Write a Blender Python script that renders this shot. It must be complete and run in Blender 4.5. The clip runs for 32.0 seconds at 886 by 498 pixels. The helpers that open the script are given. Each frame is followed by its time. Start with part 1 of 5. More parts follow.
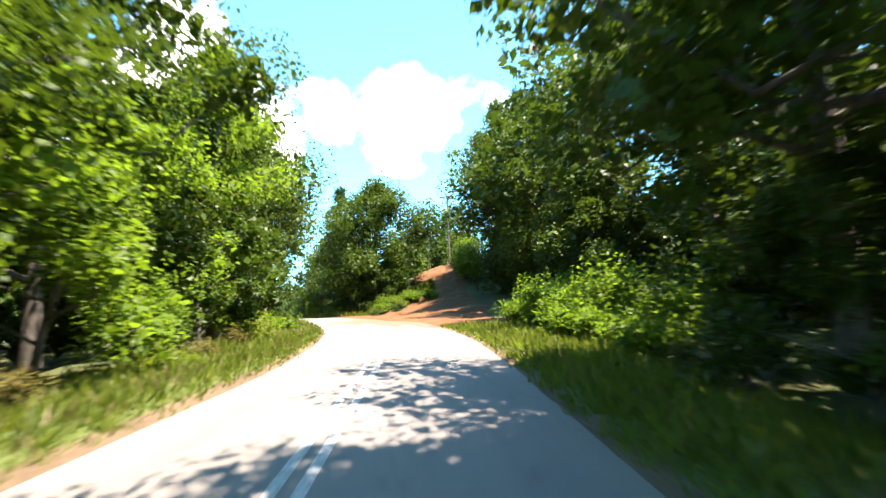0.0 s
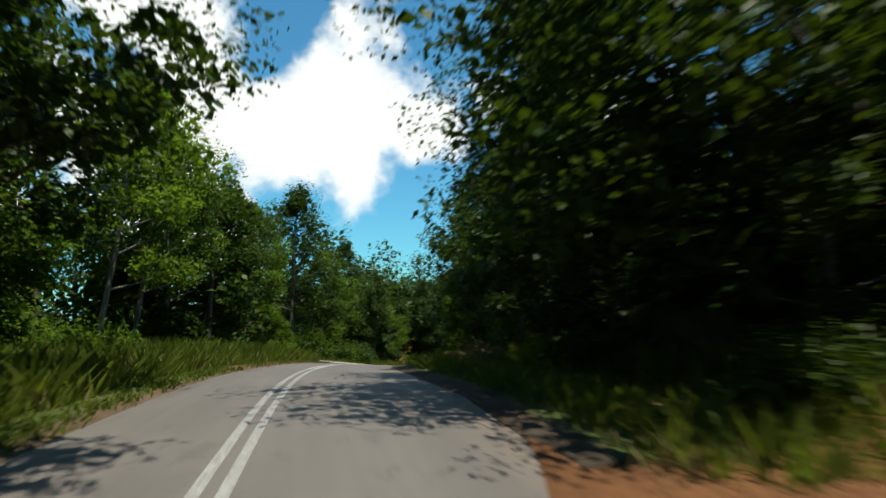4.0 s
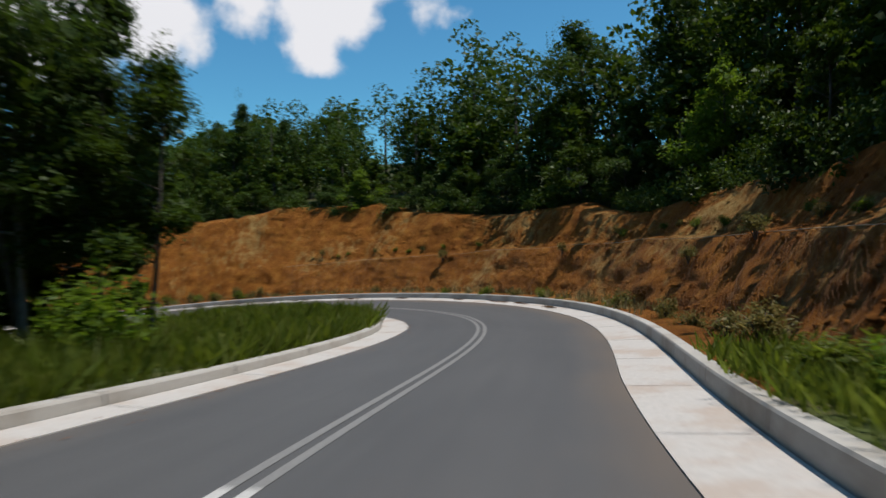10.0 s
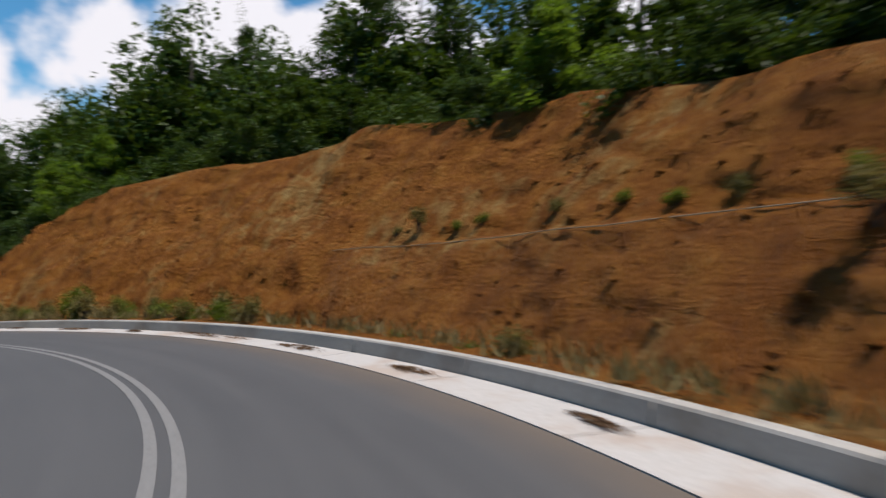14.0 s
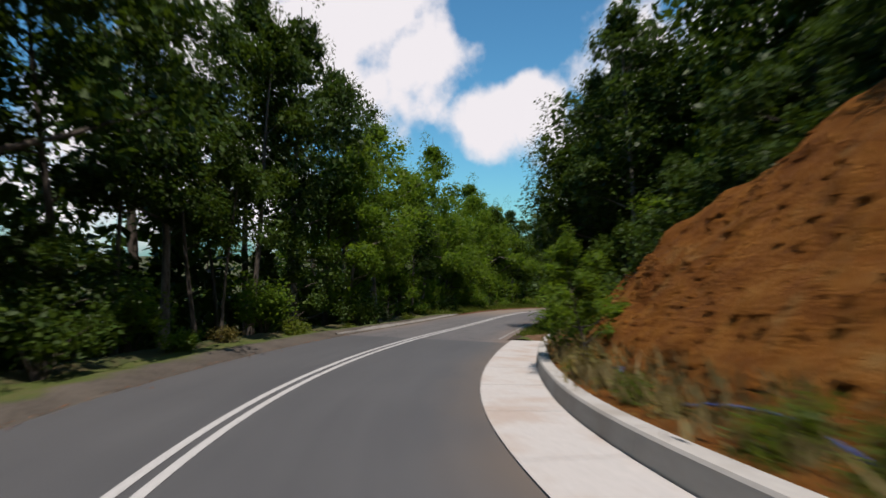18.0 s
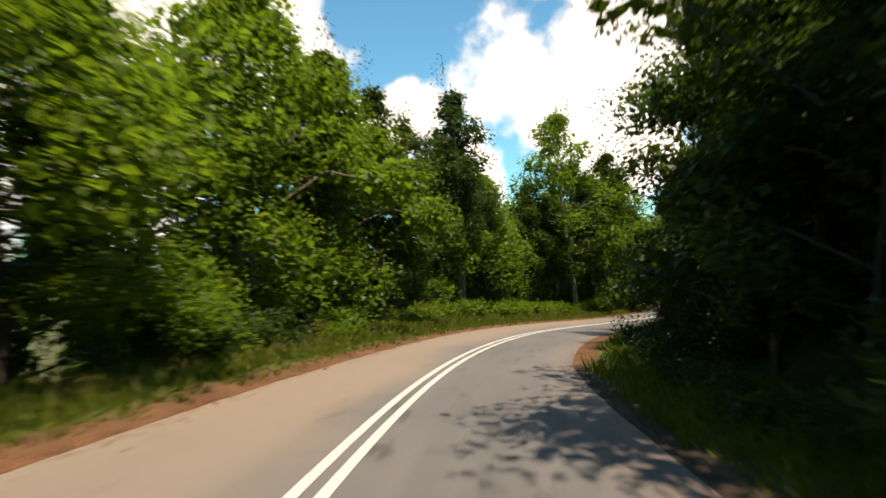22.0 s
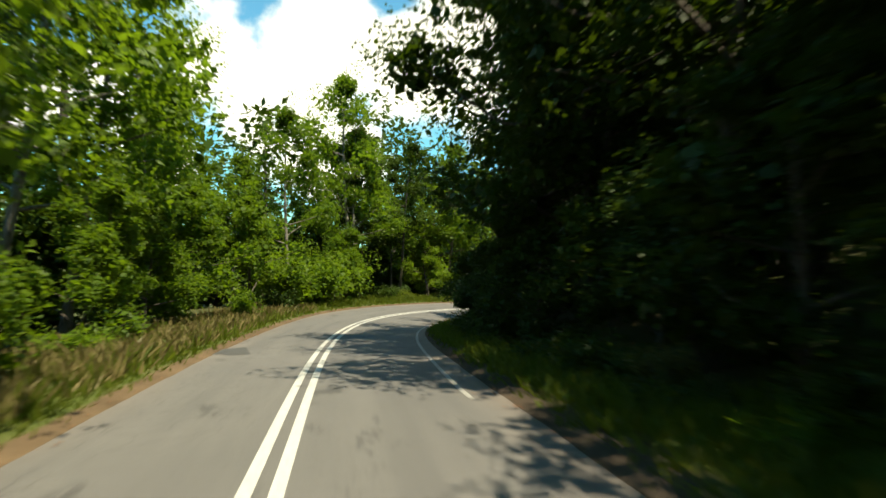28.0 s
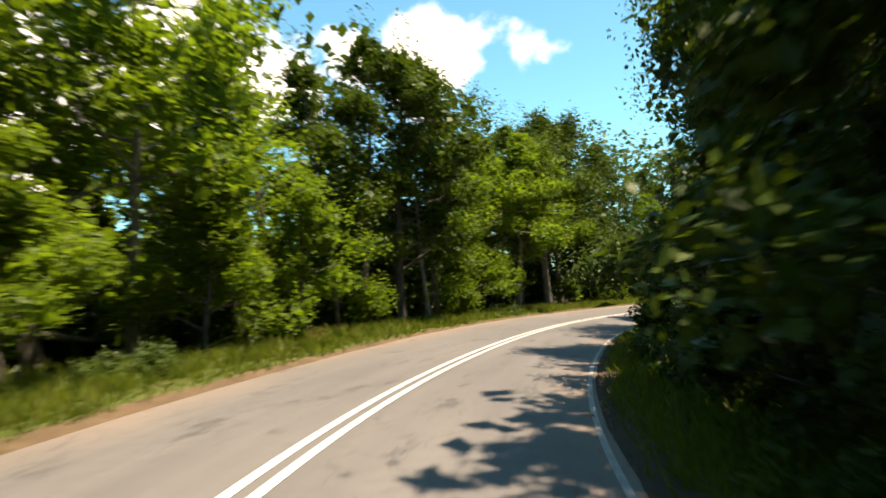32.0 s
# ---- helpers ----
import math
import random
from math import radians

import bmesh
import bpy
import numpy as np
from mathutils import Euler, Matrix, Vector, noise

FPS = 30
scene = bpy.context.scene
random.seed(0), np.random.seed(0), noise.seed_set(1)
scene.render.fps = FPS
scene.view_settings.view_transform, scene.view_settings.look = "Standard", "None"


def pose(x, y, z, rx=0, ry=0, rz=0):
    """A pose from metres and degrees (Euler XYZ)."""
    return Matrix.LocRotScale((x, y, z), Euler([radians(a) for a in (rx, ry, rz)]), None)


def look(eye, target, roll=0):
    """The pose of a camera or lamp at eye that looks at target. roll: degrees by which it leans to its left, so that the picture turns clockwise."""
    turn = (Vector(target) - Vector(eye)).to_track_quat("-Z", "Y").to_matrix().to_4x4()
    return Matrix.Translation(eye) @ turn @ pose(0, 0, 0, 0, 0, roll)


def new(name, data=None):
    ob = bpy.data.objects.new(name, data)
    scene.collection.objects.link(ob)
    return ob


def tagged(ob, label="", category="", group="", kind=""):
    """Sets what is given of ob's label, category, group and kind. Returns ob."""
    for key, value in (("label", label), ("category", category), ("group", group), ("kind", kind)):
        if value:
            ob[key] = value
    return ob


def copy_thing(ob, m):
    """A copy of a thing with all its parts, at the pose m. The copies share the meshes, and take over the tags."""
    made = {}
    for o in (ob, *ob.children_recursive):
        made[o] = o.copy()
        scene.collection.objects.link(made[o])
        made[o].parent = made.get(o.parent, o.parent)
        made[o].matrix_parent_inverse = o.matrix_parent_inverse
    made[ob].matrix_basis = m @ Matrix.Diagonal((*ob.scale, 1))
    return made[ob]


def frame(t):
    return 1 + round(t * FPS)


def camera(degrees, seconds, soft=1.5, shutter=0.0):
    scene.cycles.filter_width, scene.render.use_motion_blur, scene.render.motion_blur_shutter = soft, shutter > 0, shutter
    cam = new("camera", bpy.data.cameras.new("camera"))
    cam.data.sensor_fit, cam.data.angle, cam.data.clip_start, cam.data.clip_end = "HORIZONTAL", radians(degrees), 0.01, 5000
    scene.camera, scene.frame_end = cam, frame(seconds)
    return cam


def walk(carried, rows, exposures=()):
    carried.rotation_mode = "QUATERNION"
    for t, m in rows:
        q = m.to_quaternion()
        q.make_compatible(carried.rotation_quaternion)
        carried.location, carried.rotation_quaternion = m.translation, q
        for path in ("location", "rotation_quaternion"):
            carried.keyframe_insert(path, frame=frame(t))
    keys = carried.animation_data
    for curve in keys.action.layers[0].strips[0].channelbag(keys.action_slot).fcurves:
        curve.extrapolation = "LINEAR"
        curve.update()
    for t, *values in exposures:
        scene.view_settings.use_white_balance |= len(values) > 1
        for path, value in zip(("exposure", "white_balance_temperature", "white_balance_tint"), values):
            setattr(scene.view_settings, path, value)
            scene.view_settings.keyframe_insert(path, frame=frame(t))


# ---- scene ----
cam = camera(70.4, 32.0, 1.5, 0.5)
# seconds, x, y, z, yaw, pitch, roll
PATH = [
    (0, 0.664, 0.000, 1.674, -0.59, 6.81, -1.86),
    (0.5, 0.536, 5.362, 1.927, -0.00, 6.87, -1.41),
    (1, 0.505, 10.763, 2.206, 1.35, 6.88, -0.72),
    (1.5, 0.189, 16.180, 2.532, 3.39, 7.02, -0.02),
    (2, -0.528, 21.561, 2.783, 5.85, 7.20, 0.62),
    (2.5, -1.701, 26.796, 3.113, 6.42, 7.32, 0.71),
    (3, -2.974, 31.940, 3.417, 7.92, 7.49, 0.80),
    (3.5, -4.698, 36.909, 3.539, 10.80, 7.06, 0.23),
    (4, -6.689, 41.712, 3.642, 14.75, 6.19, -0.23),
    (4.5, -8.858, 46.381, 3.774, 18.00, 5.04, 0.33),
    (5, -10.859, 51.076, 3.797, 20.45, 3.93, 0.16),
    (5.5, -12.737, 55.771, 3.676, 21.12, 2.88, -0.02),
    (6, -14.491, 60.471, 3.458, 20.39, 1.92, -0.36),
    (6.5, -16.125, 65.179, 3.163, 18.62, 1.10, -0.99),
    (7, -17.473, 69.964, 2.824, 16.69, 0.28, -1.77),
    (7.5, -18.756, 74.704, 2.432, 13.62, -0.30, -2.03),
    (8, -19.752, 79.440, 2.006, 9.96, -0.96, -1.79),
    (8.5, -20.378, 84.133, 1.540, 5.74, -1.54, -2.00),
    (9, -20.725, 88.702, 1.022, 1.79, -1.83, -1.99),
    (9.5, -20.719, 93.125, 0.512, -2.54, -2.05, -1.99),
    (10, -20.148, 97.361, 0.001, -7.47, -1.94, -1.56),
    (10.5, -19.239, 101.421, -0.436, -11.86, -1.44, -0.53),
    (11, -18.018, 105.333, -0.842, -14.12, -0.78, 0.46),
    (11.5, -16.903, 109.277, -1.216, -13.21, -0.58, 0.72),
    (12, -16.022, 113.312, -1.538, -11.03, -0.53, 0.63),
    (12.5, -15.426, 117.420, -1.829, -7.38, -0.24, 1.06),
    (13, -15.552, 121.491, -2.100, -1.89, 0.02, 1.25),
    (13.5, -16.167, 125.301, -2.319, 6.53, 0.45, 1.77),
    (14, -17.405, 128.644, -2.553, 17.68, 0.45, 2.13),
    (14.5, -19.045, 131.572, -2.783, 29.25, 0.93, 1.18),
    (15, -20.965, 134.094, -2.948, 40.25, 1.27, 0.18),
    (15.5, -23.238, 136.061, -3.084, 50.39, 1.30, 0.07),
    (16, -25.915, 137.960, -3.267, 57.63, 1.17, 0.19),
    (16.5, -29.418, 139.774, -3.564, 60.54, 0.83, 0.51),
    (17, -33.766, 141.523, -3.962, 61.31, 0.44, 0.62),
    (17.5, -38.977, 143.217, -4.455, 62.16, 0.15, 0.14),
    (18, -44.528, 145.068, -5.023, 63.83, -0.30, -0.30),
    (18.5, -49.850, 147.100, -5.552, 63.66, -0.08, -1.08),
    (19, -54.766, 149.571, -6.004, 62.01, 0.13, -1.24),
    (19.5, -59.371, 152.252, -6.420, 61.22, 0.10, -1.31),
    (20, -63.766, 155.063, -6.881, 60.19, 0.07, -1.56),
    (20.5, -67.954, 158.175, -7.255, 57.96, 0.24, -1.39),
    (21, -72.063, 161.434, -7.671, 56.79, 0.27, -1.61),
    (21.5, -76.071, 164.887, -8.073, 55.75, 0.23, -1.74),
    (22, -80.064, 168.388, -8.489, 53.14, 0.10, -1.88),
    (22.5, -84.000, 171.998, -8.894, 50.10, 0.11, -2.15),
    (23, -87.773, 175.825, -9.292, 46.25, 0.04, -2.48),
    (23.5, -91.325, 179.887, -9.744, 41.38, -0.06, -2.66),
    (24, -94.569, 184.249, -10.211, 40.05, -0.10, -2.58),
    (24.5, -97.425, 188.828, -10.665, 38.15, -0.11, -2.49),
    (25, -99.947, 193.574, -11.111, 36.41, -0.09, -2.64),
    (25.5, -102.272, 198.433, -11.605, 34.55, 0.00, -2.30),
    (26, -104.438, 203.349, -12.042, 32.03, 0.02, -0.89),
    (26.5, -106.392, 208.369, -12.311, 29.84, 0.09, 0.45),
    (27, -108.418, 213.290, -12.533, 27.74, 0.44, 1.44),
    (27.5, -110.720, 218.044, -12.753, 26.54, 0.40, 1.76),
    (28, -113.614, 222.458, -12.981, 26.08, 0.24, 1.64),
    (28.5, -116.774, 226.692, -13.207, 26.20, 0.24, 1.28),
    (29, -119.463, 231.150, -13.582, 26.13, 0.14, 1.29),
    (29.5, -121.961, 235.363, -13.928, 25.67, 0.32, 0.87),
    (30, -124.065, 239.517, -14.228, 24.19, 0.50, -0.52),
    (30.5, -126.065, 243.526, -14.519, 21.15, 0.72, -2.14),
    (31, -127.402, 247.705, -14.817, 16.02, 1.00, -3.37),
    (31.5, -128.340, 251.953, -15.062, 9.27, 1.57, -4.35),
    (32, -128.733, 256.286, -15.276, 2.44, 1.93, -4.57),
]
EXPOSURES = [(0.0, 2.7, 7200, 16), (0.6, 2.2, 7000, 12), (1.4, 1.05, 6700, 5), (2.4, 0.4, 6450, -2), (4.0, 0.4, 6700, 4), (7.0, 0.5, 7000, 11), (8.5, 0.3, 6800, 12), (10.0, 0.0, 6500, 13), (12.0, -0.05, 6500, 15), (13.0, 0.15, 6500, 16), (15.5, 0.1, 6500, 18), (18.0, 0.05, 6700, 18), (19.0, -0.15, 7000, 13), (20.0, -0.3, 7200, 3), (21.0, 0.5, 7700, 10), (22.5, 0.9, 8300, 16), (23.5, 1.05, 8200, 15), (25.0, 1.2, 7400, -1), (26.0, 1.35, 7600, -13), (28.5, 1.05, 8500, 2), (30.0, 1.65, 8700, 6), (31.0, 1.4, 8800, 11), (32.0, 1.5, 8900, 16)]
walk(cam, [(t, pose(x, y, z, 90 + pitch, 0, yaw) @ pose(0, 0, 0, 0, 0, roll)) for t, x, y, z, yaw, pitch, roll in PATH], EXPOSURES)

SKY_STRENGTH, SUN_STRENGTH = 0.052, 5.0
# banks of cloud: bearing to the left of the first heading, height in degrees, reach, weight
CLOUDS = [(25, 17.5, 0.23, 0.95), (17, 17.5, 0.15, 0.9), (31, 16, 0.17, 0.9), (9, 19.5, 0.10, 0.85), (4, 19, 0.11, 0.9), (0, 19, 0.09, 0.85), (38, 17, 0.23, 0.95), (46, 16.5, 0.16, 0.9), (41, 25, 0.18, 0.9), (36, 9, 0.15, 0.85), (44, 9, 0.12, 0.8), (73, 21, 0.26, 1.0), (66, 17, 0.15, 0.9), (82, 19, 0.20, 0.9), (60, 11, 0.11, 0.9), (56, 12, 0.10, 0.85), (-80, 40, 0.4, 0.9), (79, 6, 0.16, 0.85), (90, 9, 0.2, 0.9), (96, 3, 0.18, 0.85), (50, 6, 0.14, 0.85), (-6, 19, 0.10, 0.75)]

# the road's line, a knot every 12 m: plan, then height and cross fall
ROAD_PLAN = [(0.26, -19.99), (0.06, -8.00), (-0.44, 3.99), (-0.83, 16.03), (-2.62, 27.99), (-6.58, 39.43), (-11.65, 50.34), (-16.19, 61.42), (-19.73, 72.85), (-22.36, 84.45), (-22.36, 96.20), (-19.17, 107.61), (-16.20, 119.27), (-19.47, 130.82), (-28.76, 138.53), (-40.24, 142.35), (-51.71, 145.79), (-61.89, 151.92), (-71.24, 159.35), (-80.43, 167.01), (-89.21, 175.08), (-96.52, 184.46), (-101.99, 195.08), (-106.53, 206.15), (-111.17, 217.25), (-117.67, 227.39), (-124.24, 237.36), (-129.18, 248.06), (-130.51, 259.73), (-128.70, 271.42), (-124.92, 282.67), (-118.88, 292.95), (-110.89, 301.85), (-101.29, 309.01)]
ROAD_LEVEL = [(-0.70, -0.033), (-0.10, -0.033), (0.49, -0.027), (1.14, 0.001), (1.76, 0.007), (2.22, 0.005), (2.40, 0.001), (1.98, -0.011), (1.20, -0.035), (0.17, -0.039), (-1.13, -0.024), (-2.44, 0.014), (-3.34, 0.019), (-4.15, 0.013), (-4.90, 0.012), (-5.95, 0.005), (-7.03, -0.021), (-7.96, -0.025), (-8.91, -0.024), (-9.78, -0.035), (-10.69, -0.041), (-11.64, -0.044), (-12.71, -0.040), (-13.63, -0.005), (-14.16, 0.028), (-14.72, 0.025), (-15.51, -0.003), (-16.16, -0.062), (-16.69, -0.080), (-17.29, -0.080), (-17.89, -0.080), (-18.54, -0.080), (-19.19, -0.080), (-19.84, -0.080)]
LEFT_ROWS = [(-20, -2.34), (-8, -2.34), (2, -2.32), (12, -1.98), (22, -2.00), (32, -2.31), (42, -2.33), (52, -2.02), (62, -2.05), (72, -2.19), (82, -2.73), (92, -3.03), (102, -2.96), (112, -2.67), (122, -2.36), (132, -2.56), (142, -2.61), (152, -2.48), (162, -2.29), (172, -2.47), (182, -2.56), (192, -2.73), (202, -2.78), (212, -2.64), (222, -2.30), (232, -2.28), (242, -2.22), (252, -2.40), (262, -2.26), (272, -2.12), (282, -2.23), (292, -2.40), (302, -2.58), (312, -2.55), (322, -2.81), (332, -3.12), (380, -3.10)]
RIGHT_ROWS = [(-20, 2.82), (-8, 2.82), (2, 2.83), (12, 2.77), (22, 2.64), (32, 2.70), (42, 2.85), (52, 3.10), (62, 2.59), (72, 2.60), (82, 2.73), (92, 3.00), (102, 3.23), (112, 3.12), (122, 3.30), (132, 3.45), (142, 3.37), (152, 3.21), (162, 3.00), (172, 3.09), (182, 3.15), (192, 3.15), (202, 3.14), (212, 3.12), (222, 2.58), (232, 2.55), (242, 2.40), (252, 2.29), (262, 2.65), (272, 2.60), (282, 2.65), (292, 2.80), (302, 2.95), (312, 3.00), (322, 3.00), (332, 3.00), (380, 3.00)]

# ---------------------------------------------------------------- world, sun
SUN_DIR = Vector((0.32, -0.09, 0.943)).normalized()
world = bpy.data.worlds.new("sky")
scene.world = world
world.use_nodes = True


def build_sky():
    nt = world.node_tree
    nt.nodes.clear()
    N = nt.nodes.new
    L = nt.links.new
    out, bg = N("ShaderNodeOutputWorld"), N("ShaderNodeBackground")
    sky = N("ShaderNodeTexSky")
    sky.sky_type = "NISHITA"
    sky.sun_disc = False
    sky.sun_elevation = math.asin(SUN_DIR.z)
    sky.sun_rotation = math.atan2(SUN_DIR.x, SUN_DIR.y)
    sky.air_density, sky.dust_density, sky.ozone_density = 1.0, 0.6, 1.6
    co = N("ShaderNodeTexCoord")
    # cumulus: billowing noise on the dome, gathered round a few banks of cloud
    big, small = N("ShaderNodeTexNoise"), N("ShaderNodeTexNoise")
    big.inputs["Scale"].default_value, big.inputs["Detail"].default_value = 7.5, 7.0
    big.inputs["Roughness"].default_value = 0.52
    small.inputs["Scale"].default_value, small.inputs["Detail"].default_value = 14.0, 3.0
    L(co.outputs["Generated"], big.inputs["Vector"])
    L(co.outputs["Generated"], small.inputs["Vector"])
    total = None
    for yaw, elev, reach, gain in CLOUDS:
        d = Vector((-math.sin(radians(yaw)) * math.cos(radians(elev)), math.cos(radians(yaw)) * math.cos(radians(elev)), math.sin(radians(elev))))
        dist = N("ShaderNodeVectorMath")
        dist.operation = "DISTANCE"
        L(co.outputs["Generated"], dist.inputs[0])
        dist.inputs[1].default_value = d
        fall = N("ShaderNodeMapRange")
        fall.inputs["From Min"].default_value, fall.inputs["From Max"].default_value = 0.0, reach * 1.25
        fall.inputs["To Min"].default_value, fall.inputs["To Max"].default_value = gain, 0.0
        L(dist.outputs["Value"], fall.inputs["Value"])
        if total is None:
            total = fall.outputs["Result"]
        else:
            mx = N("ShaderNodeMath")
            mx.operation = "MAXIMUM"
            L(total, mx.inputs[0])
            L(fall.outputs["Result"], mx.inputs[1])
            total = mx.outputs[0]
    a1, a2 = N("ShaderNodeMath"), N("ShaderNodeMath")
    a1.operation, a2.operation = "MULTIPLY_ADD", "ADD"
    L(big.outputs["Fac"], a1.inputs[0])
    a1.inputs[1].default_value = 1.35
    L(total, a1.inputs[2])
    sm = N("ShaderNodeMath")
    sm.operation = "MULTIPLY"
    L(small.outputs["Fac"], sm.inputs[0])
    sm.inputs[1].default_value = 0.45
    L(a1.outputs[0], a2.inputs[0])
    L(sm.outputs[0], a2.inputs[1])
    ramp = N("ShaderNodeMapRange")
    ramp.interpolation_type = "SMOOTHSTEP"
    ramp.inputs["From Min"].default_value, ramp.inputs["From Max"].default_value = 1.30, 1.56
    L(a2.outputs[0], ramp.inputs["Value"])
    tint = N("ShaderNodeMix")
    tint.data_type = "RGBA"
    tint.blend_type = "MULTIPLY"
    tint.inputs[0].default_value = 1.0
    L(sky.outputs["Color"], tint.inputs[6])
    tint.inputs[7].default_value = (0.86, 2.0, 2.3, 1)
    cloud = N("ShaderNodeMix")
    cloud.data_type = "RGBA"
    L(ramp.outputs["Result"], cloud.inputs[0])
    L(tint.outputs[2], cloud.inputs[6])
    cloud.inputs[7].default_value = (15.5, 15.8, 16.2, 1)
    L(cloud.outputs[2], bg.inputs["Color"])
    bg.inputs["Strength"].default_value = SKY_STRENGTH
    L(bg.outputs[0], out.inputs["Surface"])


build_sky()
sun_data = bpy.data.lights.new("sun", "SUN")
sun_data.energy, sun_data.angle, sun_data.color = SUN_STRENGTH, radians(0.5), (1.0, 0.95, 0.87)
sun = new("sun", sun_data)
sun.matrix_world = look(SUN_DIR * 200, (0, 0, 0))


# ---------------------------------------------------------------- materials
def material(name):
    m = bpy.data.materials.new(name)
    m.use_nodes = True
    nt = m.node_tree
    b = nt.nodes["Principled BSDF"]
    return m, nt, b, nt.nodes["Material Output"]


def noise_node(nt, scale, detail=4.0, rough=0.55, vec=None, stretch=None):
    n = nt.nodes.new("ShaderNodeTexNoise")
    n.inputs["Scale"].default_value, n.inputs["Detail"].default_value, n.inputs["Roughness"].default_value = scale, detail, rough
    if vec is None:
        geo = nt.nodes.new("ShaderNodeNewGeometry")
        vec = geo.outputs["Position"]
    if stretch:
        mp = nt.nodes.new("ShaderNodeVectorMath")
        mp.operation = "MULTIPLY"
        nt.links.new(vec, mp.inputs[0])
        mp.inputs[1].default_value = stretch
        vec = mp.outputs[0]
    nt.links.new(vec, n.inputs["Vector"])
    return n.outputs["Fac"]


def ramp_node(nt, fac, stops):
    r = nt.nodes.new("ShaderNodeValToRGB")
    els = r.color_ramp.elements
    while len(els) < len(stops):
        els.new(0.5)
    for e, (p, c) in zip(els, stops):
        e.position, e.color = p, (*c, 1)
    nt.links.new(fac, r.inputs["Fac"])
    return r.outputs["Color"]


def mix_node(nt, fac, a, b, blend="MIX"):
    m = nt.nodes.new("ShaderNodeMix")
    m.data_type, m.blend_type = "RGBA", blend
    for sock, val in ((m.inputs[0], fac), (m.inputs[6], a), (m.inputs[7], b)):
        if isinstance(val, (int, float)):
            sock.default_value = val
        elif isinstance(val, tuple):
            sock.default_value = (*val, 1)
        else:
            nt.links.new(val, sock)
    return m.outputs[2]


def math_node(nt, op, a, b=0.0, c=0.0, clamp=False):
    m = nt.nodes.new("ShaderNodeMath")
    m.operation, m.use_clamp = op, clamp
    for sock, val in zip(m.inputs, (a, b, c)):
        if isinstance(val, (int, float)):
            sock.default_value = val
        else:
            nt.links.new(val, sock)
    return m.outputs[0]


def range_node(nt, val, a, b, lo=0.0, hi=1.0):
    m = nt.nodes.new("ShaderNodeMapRange")
    m.interpolation_type = "SMOOTHSTEP"
    for k, v in (("From Min", a), ("From Max", b), ("To Min", lo), ("To Max", hi)):
        m.inputs[k].default_value = v
    nt.links.new(val, m.inputs["Value"])
    return m.outputs["Result"]


def bump_node(nt, b, height, strength, distance):
    n = nt.nodes.new("ShaderNodeBump")
    n.inputs["Strength"].default_value, n.inputs["Distance"].default_value = strength, distance
    nt.links.new(height, n.inputs["Height"])
    nt.links.new(n.outputs["Normal"], b.inputs["Normal"])


def leaf_material(name, stops, through_colour, share=0.36, gloss=0.5):
    m, nt, b, out = material(name)
    geo, info = nt.nodes.new("ShaderNodeNewGeometry"), nt.nodes.new("ShaderNodeObjectInfo")
    mixv = math_node(nt, "MULTIPLY_ADD", info.outputs["Random"], 0.45, math_node(nt, "MULTIPLY", geo.outputs["Random Per Island"], 0.55))
    col = ramp_node(nt, mixv, stops)
    nt.links.new(col, b.inputs["Base Color"])
    b.inputs["Roughness"].default_value = gloss
    b.inputs["Specular IOR Level"].default_value = 0.16
    tr = nt.nodes.new("ShaderNodeBsdfTranslucent")
    nt.links.new(mix_node(nt, 0.6, col, through_colour), tr.inputs["Color"])
    mx = nt.nodes.new("ShaderNodeMixShader")
    mx.inputs[0].default_value = share
    nt.links.new(b.outputs[0], mx.inputs[1])
    nt.links.new(tr.outputs[0], mx.inputs[2])
    nt.links.new(mx.outputs[0], out.inputs["Surface"])
    return m


# Oak and ash colours hold the right side's shade, lime the left side's sunlight
LEAF_OAK_SHADED = leaf_material("leaf_oak_shaded", [(0.0, (0.017, 0.037, 0.005)), (0.5, (0.030, 0.059, 0.007)), (1.0, (0.058, 0.088, 0.010))], (0.10, 0.16, 0.008), 0.26)
LEAF_ASH_SHADED = leaf_material("leaf_ash_shaded", [(0.0, (0.021, 0.042, 0.009)), (0.5, (0.031, 0.057, 0.012)), (1.0, (0.051, 0.080, 0.017))], (0.10, 0.17, 0.014), 0.26)
LEAF_LIME_LIT = leaf_material("leaf_lime_lit", [(0.0, (0.041, 0.080, 0.008)), (0.5, (0.064, 0.112, 0.011)), (1.0, (0.100, 0.142, 0.016))], (0.24, 0.38, 0.018), 0.46)
LEAF_DRY = leaf_material("leaf_dry", [(0.0, (0.074, 0.081, 0.022)), (0.6, (0.126, 0.111, 0.030)), (1.0, (0.192, 0.126, 0.037))], (0.222, 0.178, 0.044))
GRASS = leaf_material("grass_blade", [(0.0, (0.037, 0.063, 0.007)), (0.5, (0.067, 0.096, 0.011)), (1.0, (0.126, 0.137, 0.025))], (0.24, 0.31, 0.022), 0.42)
STRAW = leaf_material("dry_grass_blade", [(0.0, (0.111, 0.096, 0.037)), (0.5, (0.185, 0.148, 0.063)), (1.0, (0.252, 0.200, 0.089))], (0.259, 0.200, 0.074), 0.25)


